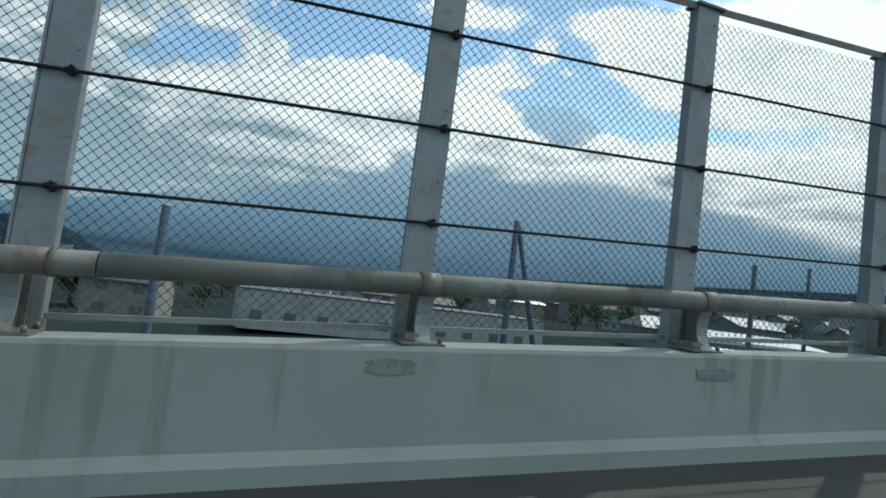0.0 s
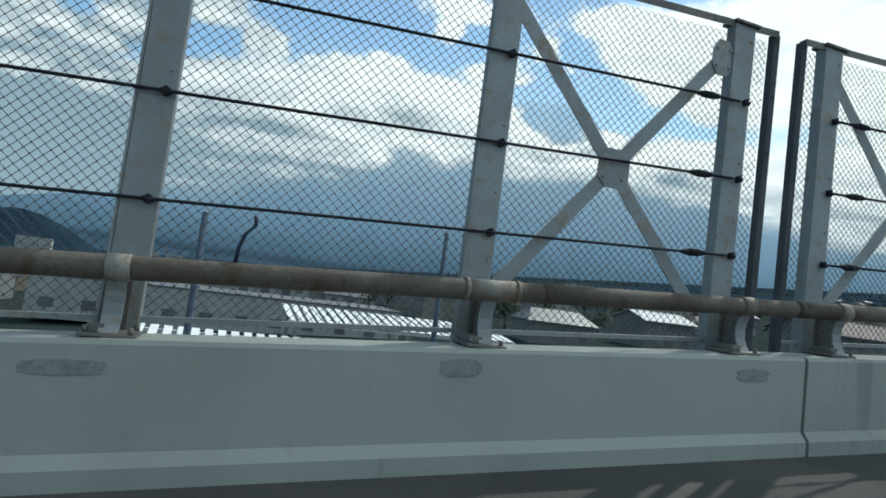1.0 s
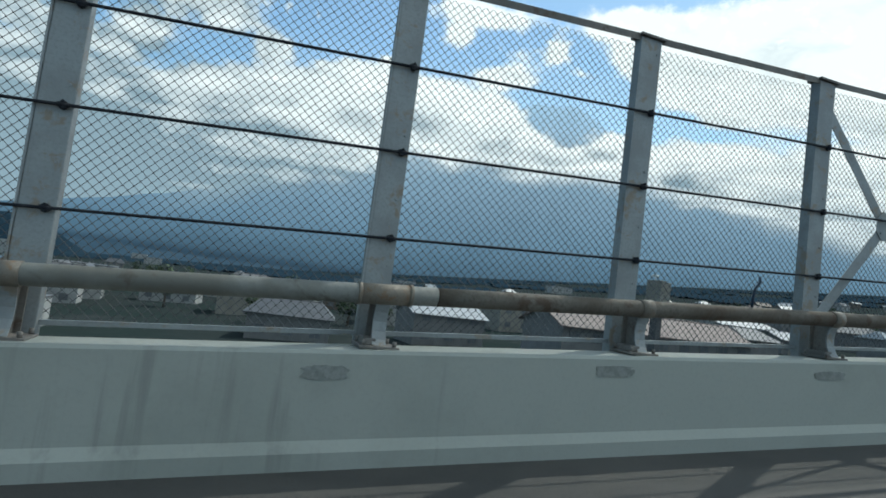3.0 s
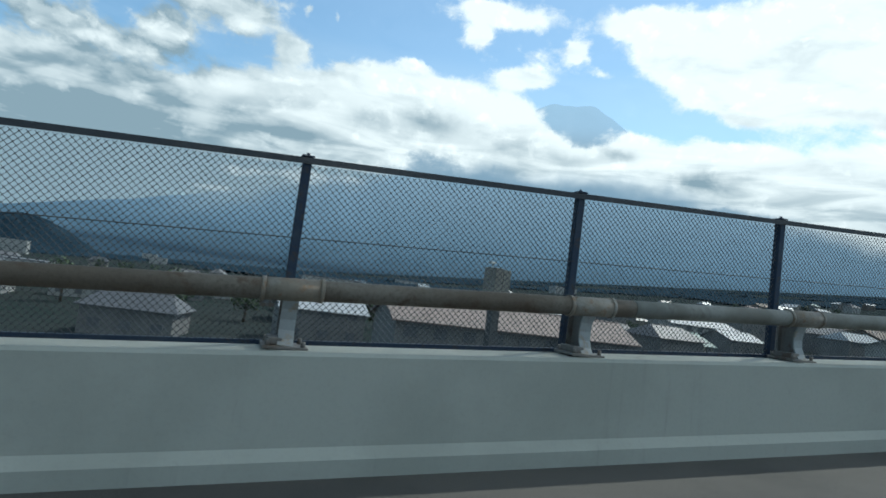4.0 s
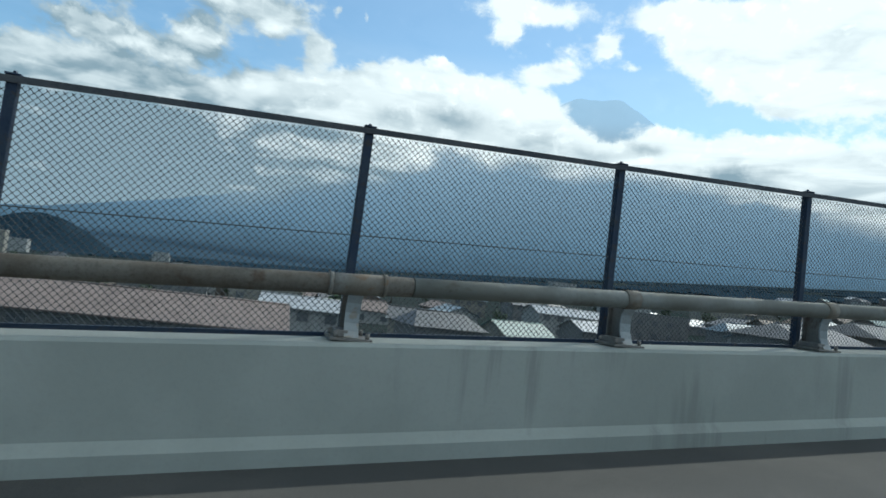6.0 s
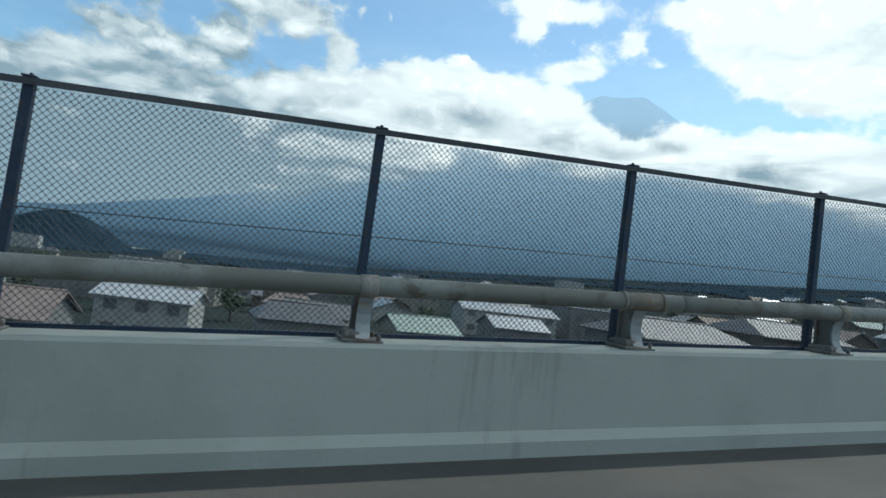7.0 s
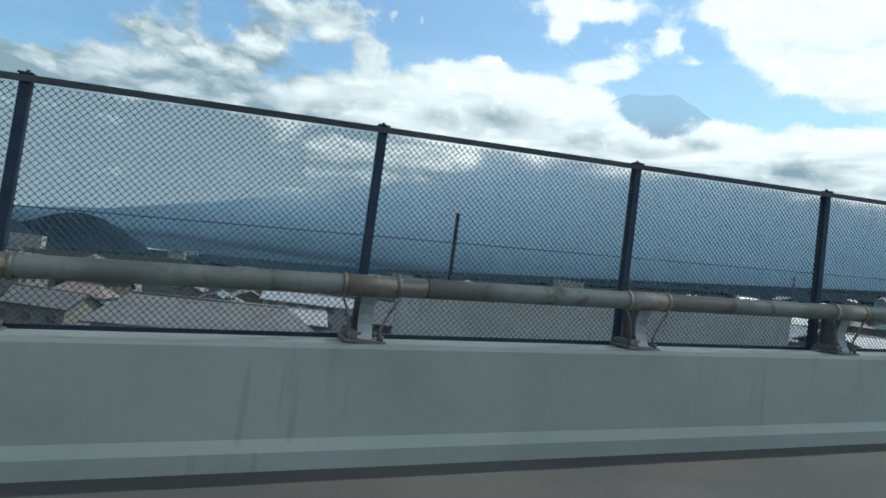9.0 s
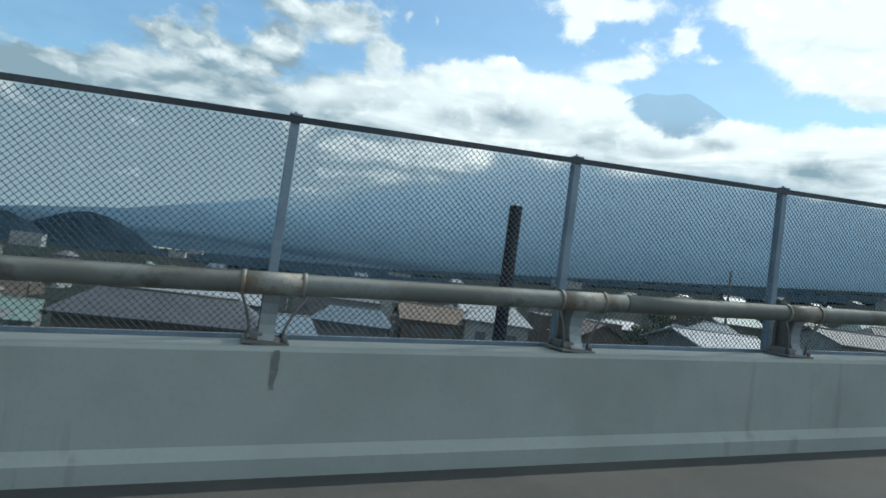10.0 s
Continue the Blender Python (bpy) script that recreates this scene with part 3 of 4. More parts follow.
def rail_flange(bm):
    # curved front flange
    rows = [(-0.315, -0.415), (-0.290, -0.38), (-0.268, -0.33), (-0.262, -0.27), (-0.272, -0.21), (-0.300, -0.15)]
    x0, x1, t = -0.045, 0.045, 0.012
    for (ya, za), (yb, zb) in zip(rows, rows[1:]):
        vs = [bm.verts.new(v) for v in ((x0, ya, za), (x1, ya, za), (x1, yb, zb), (x0, yb, zb), (x0, ya + t, za), (x1, ya + t, za), (x1, yb + t, zb), (x0, yb + t, zb))]
        for f in ((0, 1, 2, 3), (7, 6, 5, 4), (1, 5, 6, 2), (3, 7, 4, 0), (0, 4, 5, 1), (3, 2, 6, 7)):
            bm.faces.new([vs[i] for i in f])


def rail_web(bm):
    block(bm, -0.012, 0.012, -0.255, -0.112, -0.418, -0.155)
    block(bm, -0.045, 0.045, -0.112, -0.100, -0.418, -0.155)


def base_plate(bm):
    block(bm, -0.13, 0.13, -0.335, -0.095, -0.437, -0.418, bevel=0.004)
    block(bm, -0.10, -0.02, -0.30, -0.12, -0.418, -0.375, bevel=0.006)
    for x in (-0.10, 0.10):
        for y in (-0.31, -0.12):
            tube(bm, (x, y, -0.42), (x, y, -0.385), 0.014, n=6)


def sleeve(bm):
    tube(bm, (-0.17, RAIL_OFF, RAIL_Z - 0.17 * GRADE), (0.17, RAIL_OFF, RAIL_Z + 0.17 * GRADE), RAIL_R + 0.005, n=14)
    for x in (-0.165, 0.165):
        tube(bm, (x - 0.012, RAIL_OFF, RAIL_Z + x * GRADE), (x + 0.012, RAIL_OFF, RAIL_Z + x * GRADE), RAIL_R + 0.011, n=14)


def saddle(bm):
    tube(bm, (-0.055, RAIL_OFF, RAIL_Z - 0.055 * GRADE), (0.055, RAIL_OFF, RAIL_Z + 0.055 * GRADE), RAIL_R + 0.008, n=14)


def stay(bm, side):
    pts = [(-0.17, -0.30, -0.15), (-0.13, -0.30, -0.24), (-0.10, -0.29, -0.34), (-0.105, -0.28, -0.425)]
    turns = [Vector((x * (1 if side < 0 else (-1.15 + 0.1 * k)), y, z)) for k, (x, y, z) in enumerate(pts)]
    rings = []
    for p in turns:
        rings.append([bm.verts.new(p + Vector((0.009 * math.cos(u), 0.009 * math.sin(u), 0))) for u in (0, 1.05, 2.09, 3.14, 4.19, 5.24)])
    for a, b in zip(rings, rings[1:]):
        for i in range(6):
            bm.faces.new((a[i], a[(i + 1) % 6], b[(i + 1) % 6], b[i])).smooth = True
    bm.faces.new(rings[0][::-1])
    bm.faces.new(rings[-1])


def guard_rail(s0, s1, posts, rusty, sleeved, stays=False):
    base = stand(s0, RAIL_OFF, WALL_TOP)
    root = tagged(empty("guard_rail", base), "weathered steel pipe guard rail with rust on short posts", "guard rail", "guard rail lengths")
    back = base.inverted()
    cuts = [s0, *[p + 0.35 for p in posts[2:-1:3]], s1]
    for a, b in zip(cuts, cuts[1:]):
        bm = bmesh.new()
        sweep(bm, ring(RAIL_OFF, RAIL_Z, RAIL_R, 16), a + 0.004, b - 0.004, 0.5, True)
        bmesh.ops.transform(bm, matrix=back, verts=bm.verts)
        worn = any(lo < (a + b) / 2 < hi for lo, hi in rusty)
        part("pipe", bm, RUST if worn else PIPE, root, "heavily rusted pipe" if worn else "")
    for k, s in enumerate(posts):
        at = back @ stand(s)
        # web in darker steel than the flange: its shade is put into the colour
        post = twin("rail_post", shape("web:", rail_web, TOPBAR), root, at)
        twin("flange", shape("flange:", rail_flange, GALV), post, Matrix(), "pale curved post flange")
        twin("base_plate", shape("base_plate:", base_plate, TOPBAR), post, Matrix())
        if k in sleeved or k % 3 == 2:
            twin("sleeve", shape("sleeve:", sleeve, SLEEVE), root, at)
        else:
            twin("saddle", shape("saddle:", saddle, SLEEVE), root, at)
        if stays:
            for side in (-1, 1):
                twin("stay", shape("stay:%d" % side, lambda bm: stay(bm, side), TOPBAR), post, Matrix(), "thin bent steel stay")


guard_rail(-12.0, 25.58, run(-10.88, 25.12), [(19, 26)], (2, 5, 9, 14))
guard_rail(25.62, 73.13, run(26.08, 72.08), [(25, 29), (31, 38), (68, 73)], (1, 6, 11))
guard_rail(73.17, 97.13, run(73.33, 95.33), [(86, 93)], (3, 4, 7, 9, 10))
guard_rail(97.17, 120.93, [97.28, *run(99.33, 119.33)], [(114, 119)], (1, 3, 8))
guard_rail(120.97, 168.38, run(121.5, 167.5), [(125, 131)], (2, 9, 21, 22, 23))
guard_rail(168.42, 216.03, run(169.43, 215.43), [(169, 173)], range(0, 24), True)
guard_rail(216.07, 238.0, run(216.79, 236.79), [], range(0, 11), True)

# mortar patches under the posts of the first stretch, and rusty hooks
def patch_mesh(seed, w, h):
    """A thin skin of mortar with a ragged outline."""
    r = random.Random(seed)
    bm = bmesh.new()
    n = 40
    outline = []
    for i in range(n):
        u = 2 * math.pi * i / n
        k = 0.82 + 0.20 * r.random()
        c, d = math.cos(u), math.sin(u)
        outline.append((w * k * math.copysign(abs(c) ** 0.6, c), -0.56 + h * k * math.copysign(abs(d) ** 0.6, d)))
    front = [bm.verts.new((x, -0.4255, z + GRADE * x)) for x, z in outline]
    back = [bm.verts.new((x, -0.412, z + GRADE * x)) for x, z in outline]
    bm.faces.new(front)
    for i in range(n):
        bm.faces.new((front[i], front[(i + 1) % n], back[(i + 1) % n], back[i]))
    bmesh.ops.recalc_face_normals(bm, faces=bm.faces)
    me = bpy.data.meshes.new("mortar_patch")
    bm.to_mesh(me)
    bm.free()
    me.materials.append(MORTAR)
    return me


_patches = [patch_mesh(k, 0.13 + 0.02 * k, 0.052 - 0.005 * k) for k in range(4)]
_places = [(s - 0.1 - 0.1 * math.sin(k * 2.3), 0.02 * math.sin(k * 1.7)) for k, s in enumerate([*run(-0.9, 25.1), *run(27.9, 71.9)])]
for k, (s, dz) in enumerate([*_places, (110.0, -0.02), (104.5, -0.12), (207.9, 0.0), (71.9, 0.0)]):
    tagged(new("mortar_patch", _patches[k % 4]), "dark ragged mortar patch on the parapet", "patch", kind="structure").matrix_world = stand(s, 0, dz)


# bent rods that stick up from the rail
def hook(s, lean):
    base = stand(s, RAIL_OFF, RAIL_Z + RAIL_R - 0.012)
    bm = bmesh.new()
    pts = [Vector((0, 0, 0)), Vector((0.005 * lean, 0, 0.09)), Vector((0.03 * lean, 0.01, 0.17)), Vector((0.075 * lean, 0.01, 0.22)), Vector((0.07 * lean, 0.01, 0.27))]
    rings = [[bm.verts.new(p + Vector((0.011 * math.cos(u), 0.011 * math.sin(u), 0))) for u in (0, 1.05, 2.09, 3.14, 4.19, 5.24)] for p in pts]
    for a, b in zip(rings, rings[1:]):
        for i in range(6):
            bm.faces.new((a[i], a[(i + 1) % 6], b[(i + 1) % 6], b[i])).smooth = True
    bm.faces.new(rings[0][::-1])
    bm.faces.new(rings[-1])
    tagged(link("bent_rod", bm, BROWN, base), "dark bent steel rod standing on the pipe rail", "rod", "bent rods on the rail")


for s, lean in ((10.34, 1), (21.65, 1), (69.13, 1)):
    hook(s, lean)


# dark runs of dirt down the parapet's face, below posts and joints
def streak(s, z0, z1, width, seed):
    r = random.Random(seed)
    bm = bmesh.new()
    rows = 7
    left, right = [], []
    for k in range(rows):
        u = k / (rows - 1)
        w = width * (0.7 if k == 0 else 0.95 - 0.45 * u * u + r.uniform(-0.10, 0.10))
        x = 0.007 * r.uniform(-1, 1) * u
        z = z0 + (z1 - z0) * u
        left.append((x - w / 2, z))
        right.append((x + w / 2, z))
    outline = left + right[::-1]
    front = [bm.verts.new((x, -0.4265, z + GRADE * x)) for x, z in outline]
    back = [bm.verts.new((x, -0.416, z + GRADE * x)) for x, z in outline]
    n = len(outline)
    for k in range(rows - 1):
        bm.faces.new((front[k], front[k + 1], front[n - 2 - k], front[n - 1 - k]))
    for i in range(n):
        bm.faces.new((front[i], front[(i + 1) % n], back[(i + 1) % n], back[i]))
    tagged(link("dirt_streak", bm, STREAK, stand(s)), "dark dirt streak running down the parapet", "stain", kind="structure")


STREAKS = [(95.19, -0.45, 0.12), (95.42, -0.45, 0.16), (95.52, -0.45, 0.10), (96.44, -0.45, 0.22), (96.76, -0.45, 0.34), (97.05, -0.45, 0.40), (97.22, -0.45, 0.38),
           (101.5, -0.45, 0.22), (109.2, -0.46, 0.10), (119.42, -0.46, 0.16), (119.6, -0.45, 0.22), (175.37, -0.45, 0.24), (175.52, -0.45, 0.16), (176.92, -0.45, 0.17), (177.0, -0.45, 0.10),
           (185.48, -0.45, 0.20), (185.62, -0.45, 0.18), (187.32, -0.45, 0.26), (187.43, -0.45, 0.18), (189.0, -0.45, 0.09), (215.32, -0.45, 0.16), (218.85, -0.45, 0.16),
           (33.36, -0.52, 0.14), (34.24, -0.74, 0.10), (56.4, -0.62, 0.12), (55.3, -0.57, 0.10), (71.74, -0.70, 0.10), (73.68, -0.80, 0.14), (73.95, -0.80, 0.10)]
for k, (s, z, drop) in enumerate(STREAKS):
    streak(s, z, z - drop * 1.35, 0.042 if drop > 0.15 else 0.030, k)

# short dark setting-out marks at the last joint
for s, w, h in ((215.30, 0.018, 0.13), (215.45, 0.24, 0.022), (216.62, 0.20, 0.022), (216.74, 0.018, 0.20)):
    bm = bmesh.new()
    block(bm, -w / 2, w / 2, -0.4275, -0.416, -0.78, -0.78 + h, GRADE)
    tagged(link("painted_mark", bm, BLACK, stand(s)), "short black mark painted on the parapet", "mark", kind="structure")


# ---------------------------------------------------------------- the mountain and the far land
def crest(az):
    """The mountain's height in degrees at an azimuth: a broad cone with a flat summit."""
    return float(np.interp(az, [-48, -30.5, -21, -14, -9, -3, 3.7, 8, 14, 19, 22.4, 23.4, 24.6, 26.6, 28.0, 28.7, 29.8, 31.0, 32.3, 38, 45, 52, 57, 66, 82],
                           [0.3, 0.9, 2.4, 4.1, 5.4, 7.2, 9.9, 11.8, 14.4, 16.3, 17.9, 18.6, 18.95, 18.95, 19.1, 18.95, 18.35, 17.6, 16.75, 13.4, 10.7, 8.7, 7.3, 5.0, 2.5]))


FAR_X, FAR_Y = 140.0, 5.0   # the far land is laid out round here
CREST_D, BANK_D = 4750.0, 4150.0

verts, faces = [], []
cols, rows = 521, 26
for i in range(cols):
    az = -48 + 0.25 * i
    top = CREST_D * math.tan(radians(crest(az)))
    for j in range(rows + 5):
        u = j / rows
        d = 3000 + (CREST_D - 3000) * u
        up = top * u ** 2.3 if u <= 1 else top * (1 - 0.5 * (u - 1))
        rough = noise.fractal((az * 0.35, u * 5.0, 1.0), 0.9, 2.1, 6) * min(40, 6 + top * 0.022) * min(1, u * 1.5)
        base = -30 if u < 0.05 else 0
        a = radians(az)
        verts.append((FAR_X + d * math.sin(a), FAR_Y + d * math.cos(a), 8 + up + rough * (0.5 if u > 0.96 else 1) + base))
for i in range(cols - 1):
    for j in range(rows + 4):
        k = i * (rows + 5) + j
        faces.append((k, k + 1, k + rows + 6, k + rows + 5))
me = bpy.data.meshes.new("mountain")
me.from_pydata(verts, [], faces)
me.polygons.foreach_set("use_smooth", [True] * len(faces))
m = bpy.data.materials.new("hazy_mountain")
m.use_nodes = True
g = Graph(m.node_tree)
co = g.tree.nodes.new("ShaderNodeNewGeometry").outputs["Position"]
# haze blue is put into the base colour and, brighter with height, the emission
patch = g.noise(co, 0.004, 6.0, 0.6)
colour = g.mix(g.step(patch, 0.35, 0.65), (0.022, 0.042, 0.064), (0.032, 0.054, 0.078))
p = g.node("ShaderNodeBsdfPrincipled", Roughness=1.0)
g.put(p.inputs["Base Color"], colour)
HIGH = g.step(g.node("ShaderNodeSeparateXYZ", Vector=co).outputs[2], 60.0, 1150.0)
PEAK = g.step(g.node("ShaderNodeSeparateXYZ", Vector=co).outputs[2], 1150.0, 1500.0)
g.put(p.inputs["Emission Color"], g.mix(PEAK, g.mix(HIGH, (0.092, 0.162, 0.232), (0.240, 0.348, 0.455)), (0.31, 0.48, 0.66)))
# the painted haze glow is weakest at the dark wooded foot
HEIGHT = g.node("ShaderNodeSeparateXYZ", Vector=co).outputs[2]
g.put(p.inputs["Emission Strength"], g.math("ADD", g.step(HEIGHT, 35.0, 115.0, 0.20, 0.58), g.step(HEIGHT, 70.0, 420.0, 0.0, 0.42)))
g.put(p.inputs["Specular IOR Level"], 0.0)
g.node("ShaderNodeOutputMaterial", Surface=p.outputs[0])
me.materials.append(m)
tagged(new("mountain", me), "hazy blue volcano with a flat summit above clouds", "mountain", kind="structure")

# the bank of cloud in front of the mountain
verts, faces = [], []
for k in range(61):
    a = radians(-45 + 130 * k / 60)
    for e in (0.5, 12.0, 21.0, 24.0):
        d = BANK_D
        verts.append((FAR_X + d * math.sin(a), FAR_Y + d * math.cos(a), 8 + d * math.tan(radians(e))))
for k in range(60):
    for j in range(3):
        i = k * 4 + j
        faces.append((i, i + 4, i + 5, i + 1))
me = bpy.data.meshes.new("cloud_bank")
me.from_pydata(verts, [], faces)
m = bpy.data.materials.new("cloud")
m.use_nodes = True
g = Graph(m.node_tree)
rel = g.node("ShaderNodeVectorMath")
rel.operation = "SUBTRACT"
g.put(rel.inputs[0], g.tree.nodes.new("ShaderNodeNewGeometry").outputs["Position"])
rel.inputs[1].default_value = (FAR_X, FAR_Y, 8)
sep = g.node("ShaderNodeSeparateXYZ", Vector=rel.outputs[0])
azimuth = g.math("MULTIPLY", g.math("ARCTAN2", sep.outputs[0], sep.outputs[1]), 57.2958)
elevation = g.math("MULTIPLY", g.math("ARCTANGENT", g.math("DIVIDE", sep.outputs[2], BANK_D)), 57.2958)
cover, tint = cloud_field(g, azimuth, elevation)
# the bank thins out below its base and above the summit
right = g.math("MULTIPLY", g.math("MAXIMUM", g.math("SUBTRACT", azimuth, 36.0), 0.0), 0.30)
left = g.math("MULTIPLY", g.math("MAXIMUM", g.math("SUBTRACT", 18.0, azimuth), 0.0), 0.30)
base_el = g.math("SUBTRACT", g.math("SUBTRACT", 11.2, right), left)
base_el = g.math("ADD", base_el, g.math("MULTIPLY", g.math("SUBTRACT", g.noise(g.vec(azimuth, elevation, 5.0), 0.12, 5.0), 0.5), 3.5))
fade = g.math("MULTIPLY", g.step(g.math("SUBTRACT", elevation, base_el), 0.0, 2.4), g.step(elevation, 22.5, 20.5))
fade = g.math("MULTIPLY", fade, g.math("MULTIPLY", g.step(azimuth, -12.0, -2.0), g.step(azimuth, 68.0, 58.0)))
cover = g.math("MULTIPLY", cover, fade)
# sunlit white and grey undersides are put into the sheet's own glow
glow = g.node("ShaderNodeEmission", Color=tint, Strength=1.0)
clear = g.tree.nodes.new("ShaderNodeBsdfTransparent")
both = g.node("ShaderNodeMixShader", Fac=cover)
g.tree.links.new(clear.outputs[0], both.inputs[1])
g.tree.links.new(glow.outputs[0], both.inputs[2])
g.node("ShaderNodeOutputMaterial", Surface=both.outputs[0])
me.materials.append(m)
tagged(new("cloud_bank", me), "white and grey clouds in front of the volcano", "cloud", kind="structure")


def wooded_hill(x, y, top, rx, ry):
    z0 = land(x, y)
    verts, faces = [], []
    rings, around = 14, 56
    for i in range(rings + 1):
        r = i / rings
        for k in range(around):
            a = 2 * math.pi * k / around
            px, py = x + rx * r * math.cos(a), y + ry * r * math.sin(a)
            h = (top - z0) * (0.5 + 0.5 * math.cos(math.pi * min(1, r))) ** 0.8
            h += 5 * noise.fractal((px * 0.03, py * 0.03, 2.0), 0.7, 2.0, 4) * (1 - r)
            verts.append((px, py, z0 - 3 + h + random.uniform(0, 3)))
    for i in range(rings):
        for k in range(around):
            a, b = i * around + k, i * around + (k + 1) % around
            faces.append((a, b, b + around, a + around))
    me = bpy.data.meshes.new("wooded_hill")
    me.from_pydata(verts, [], faces)
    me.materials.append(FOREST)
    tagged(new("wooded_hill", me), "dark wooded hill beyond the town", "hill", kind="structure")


wooded_hill(-385, 1330, 52, 190, 120)
wooded_hill(-520, 1250, 30, 160, 110)

# far woods
verts, faces = [], []
for k in range(12000):
    a = radians(random.uniform(-50, 72))
    d = 520 * math.exp(random.uniform(0, 1.7))
    x, y = 110 + d * math.sin(a), 5 + d * math.cos(a)
    if noise.noise((x * 0.004, y * 0.004, 9.0)) < -0.05 + 90 / d:
        continue
    h, w = random.uniform(4, 6.5), random.uniform(8, 16)
    z, n = land(x, y) - 0.5, len(verts)
    for j in range(5):
        u = 2 * math.pi * (j + random.random() * 0.5) / 5
        verts.append((x + w * math.cos(u), y + w * math.sin(u), z + h * random.uniform(0.1, 0.5)))
    verts.append((x + random.uniform(-2, 2), y + random.uniform(-2, 2), z + h))
    for j in range(5):
        faces.append((n + j, n + (j + 1) % 5, n + 5))
me = bpy.data.meshes.new("far_woods")
me.from_pydata(verts, [], faces)
me.polygons.foreach_set("use_smooth", [True] * len(faces))
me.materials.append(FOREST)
tagged(new("far_woods", me), "dark woods in a haze-blue colour spread over the far slope", "woods", kind="stuff")


# ---------------------------------------------------------------- the town
def house(x, y, w, d, h, turn, wall_mat, roof_mat, label, pitch=0.45, name="house", z=None, hip=0.0):
    z = land(x, y) - 0.3 if z is None else z
    root = tagged(empty(name, pose(x, y, z, 0, 0, turn)), label, "house" if name == "house" else name.replace("_", " "), "houses of the town")
    bm = bmesh.new()
    r = d / 2 * pitch
    block(bm, -w / 2, w / 2, -d / 2, d / 2, 0, h)
    if not hip:
        for sx in (-1, 1):
            x0 = sx * w / 2
            vs = [bm.verts.new((xx, yy, zz)) for xx in (x0, x0 - sx * 0.15) for yy, zz in ((-d / 2, h), (d / 2, h), (0, h + r))]
            for f in ((0, 1, 2), (5, 4, 3), (0, 2, 5, 3), (1, 4, 5, 2)):
                bm.faces.new([vs[i] for i in f])
    part("wall", bm, wall_mat, root)
    bm = bmesh.new()
    e, t = 0.55, 0.14
    low = h - e * pitch
    ridge = w / 2 + e - hip
    for sy in (-1, 1):
        up = [(-ridge, 0, h + r), (ridge, 0, h + r), (w / 2 + e, sy * (d / 2 + e), low), (-w / 2 - e, sy * (d / 2 + e), low)]
        vs = [bm.verts.new(v) for v in up] + [bm.verts.new((a, b, c + t)) for a, b, c in up]
        for f in ((0, 1, 2, 3), (7, 6, 5, 4), (0, 4, 5, 1), (1, 5, 6, 2), (2, 6, 7, 3), (3, 7, 4, 0)):
            bm.faces.new([vs[i] for i in f])
    if hip:
        for sx in (-1, 1):
            up = [(sx * ridge, 0, h + r + t), (sx * (w / 2 + e), d / 2 + e, low + t), (sx * (w / 2 + e), -d / 2 - e, low + t)]
            bm.faces.new([bm.verts.new(v) for v in up])
    tube(bm, (-ridge, 0, h + r + t), (ridge, 0, h + r + t), 0.14, n=6)
    part("roof", bm, roof_mat, root)
    for sy in (-1, 1):
        n = max(2, int(w / 3.2))
        for k in range(n):
            for zz in ([1.0, 3.8] if h > 4.6 else [1.0]):
                cx = -w / 2 + w * (k + 0.5) / n
                hole = twin("window", shape("window:", window, GLASS), root, pose(cx, sy * (d / 2 + 0.02), zz))
                if y < 125:
                    twin("frame", shape("frame:", window_frame, WALLS[2]), hole, Matrix())
    return root


def window(bm):
    block(bm, -0.7, 0.7, -0.03, 0.03, 0, 1.1)


def window_frame(bm):
    block(bm, -0.76, 0.76, -0.06, 0.06, -0.06, 0.0)
    block(bm, -0.76, 0.76, -0.06, 0.06, 1.1, 1.16)
    for x in (-0.76, -0.03, 0.70):
        block(bm, x, x + 0.06, -0.055, 0.055, 0.002, 1.098)


def flat_building(x, y, w, d, h, turn, wall_mat, label, z=None, name="flat_building", rows=0):
    z = land(x, y) - 0.3 if z is None else z
    root = tagged(empty(name, pose(x, y, z, 0, 0, turn)), label, "building", "flat-roofed blocks")
    bm = bmesh.new()
    block(bm, -w / 2, w / 2, -d / 2, d / 2, 0, h, bevel=0.03)
    part("wall", bm, wall_mat, root)
    bm = bmesh.new()
    block(bm, -w / 2 - 0.08, w / 2 + 0.08, -d / 2 - 0.08, d / 2 + 0.08, h + 0.004, h + 0.22, bevel=0.03)
    part("parapet", bm, ROOFS[0], root)
    for k in range(rows):
        for j in range(int(w / 4)):
            twin("window", shape("window:", window, GLASS), root, pose(-w / 2 + 2 + 4 * j, -d / 2 - 0.02, 1.2 + 3.0 * k))
    return root


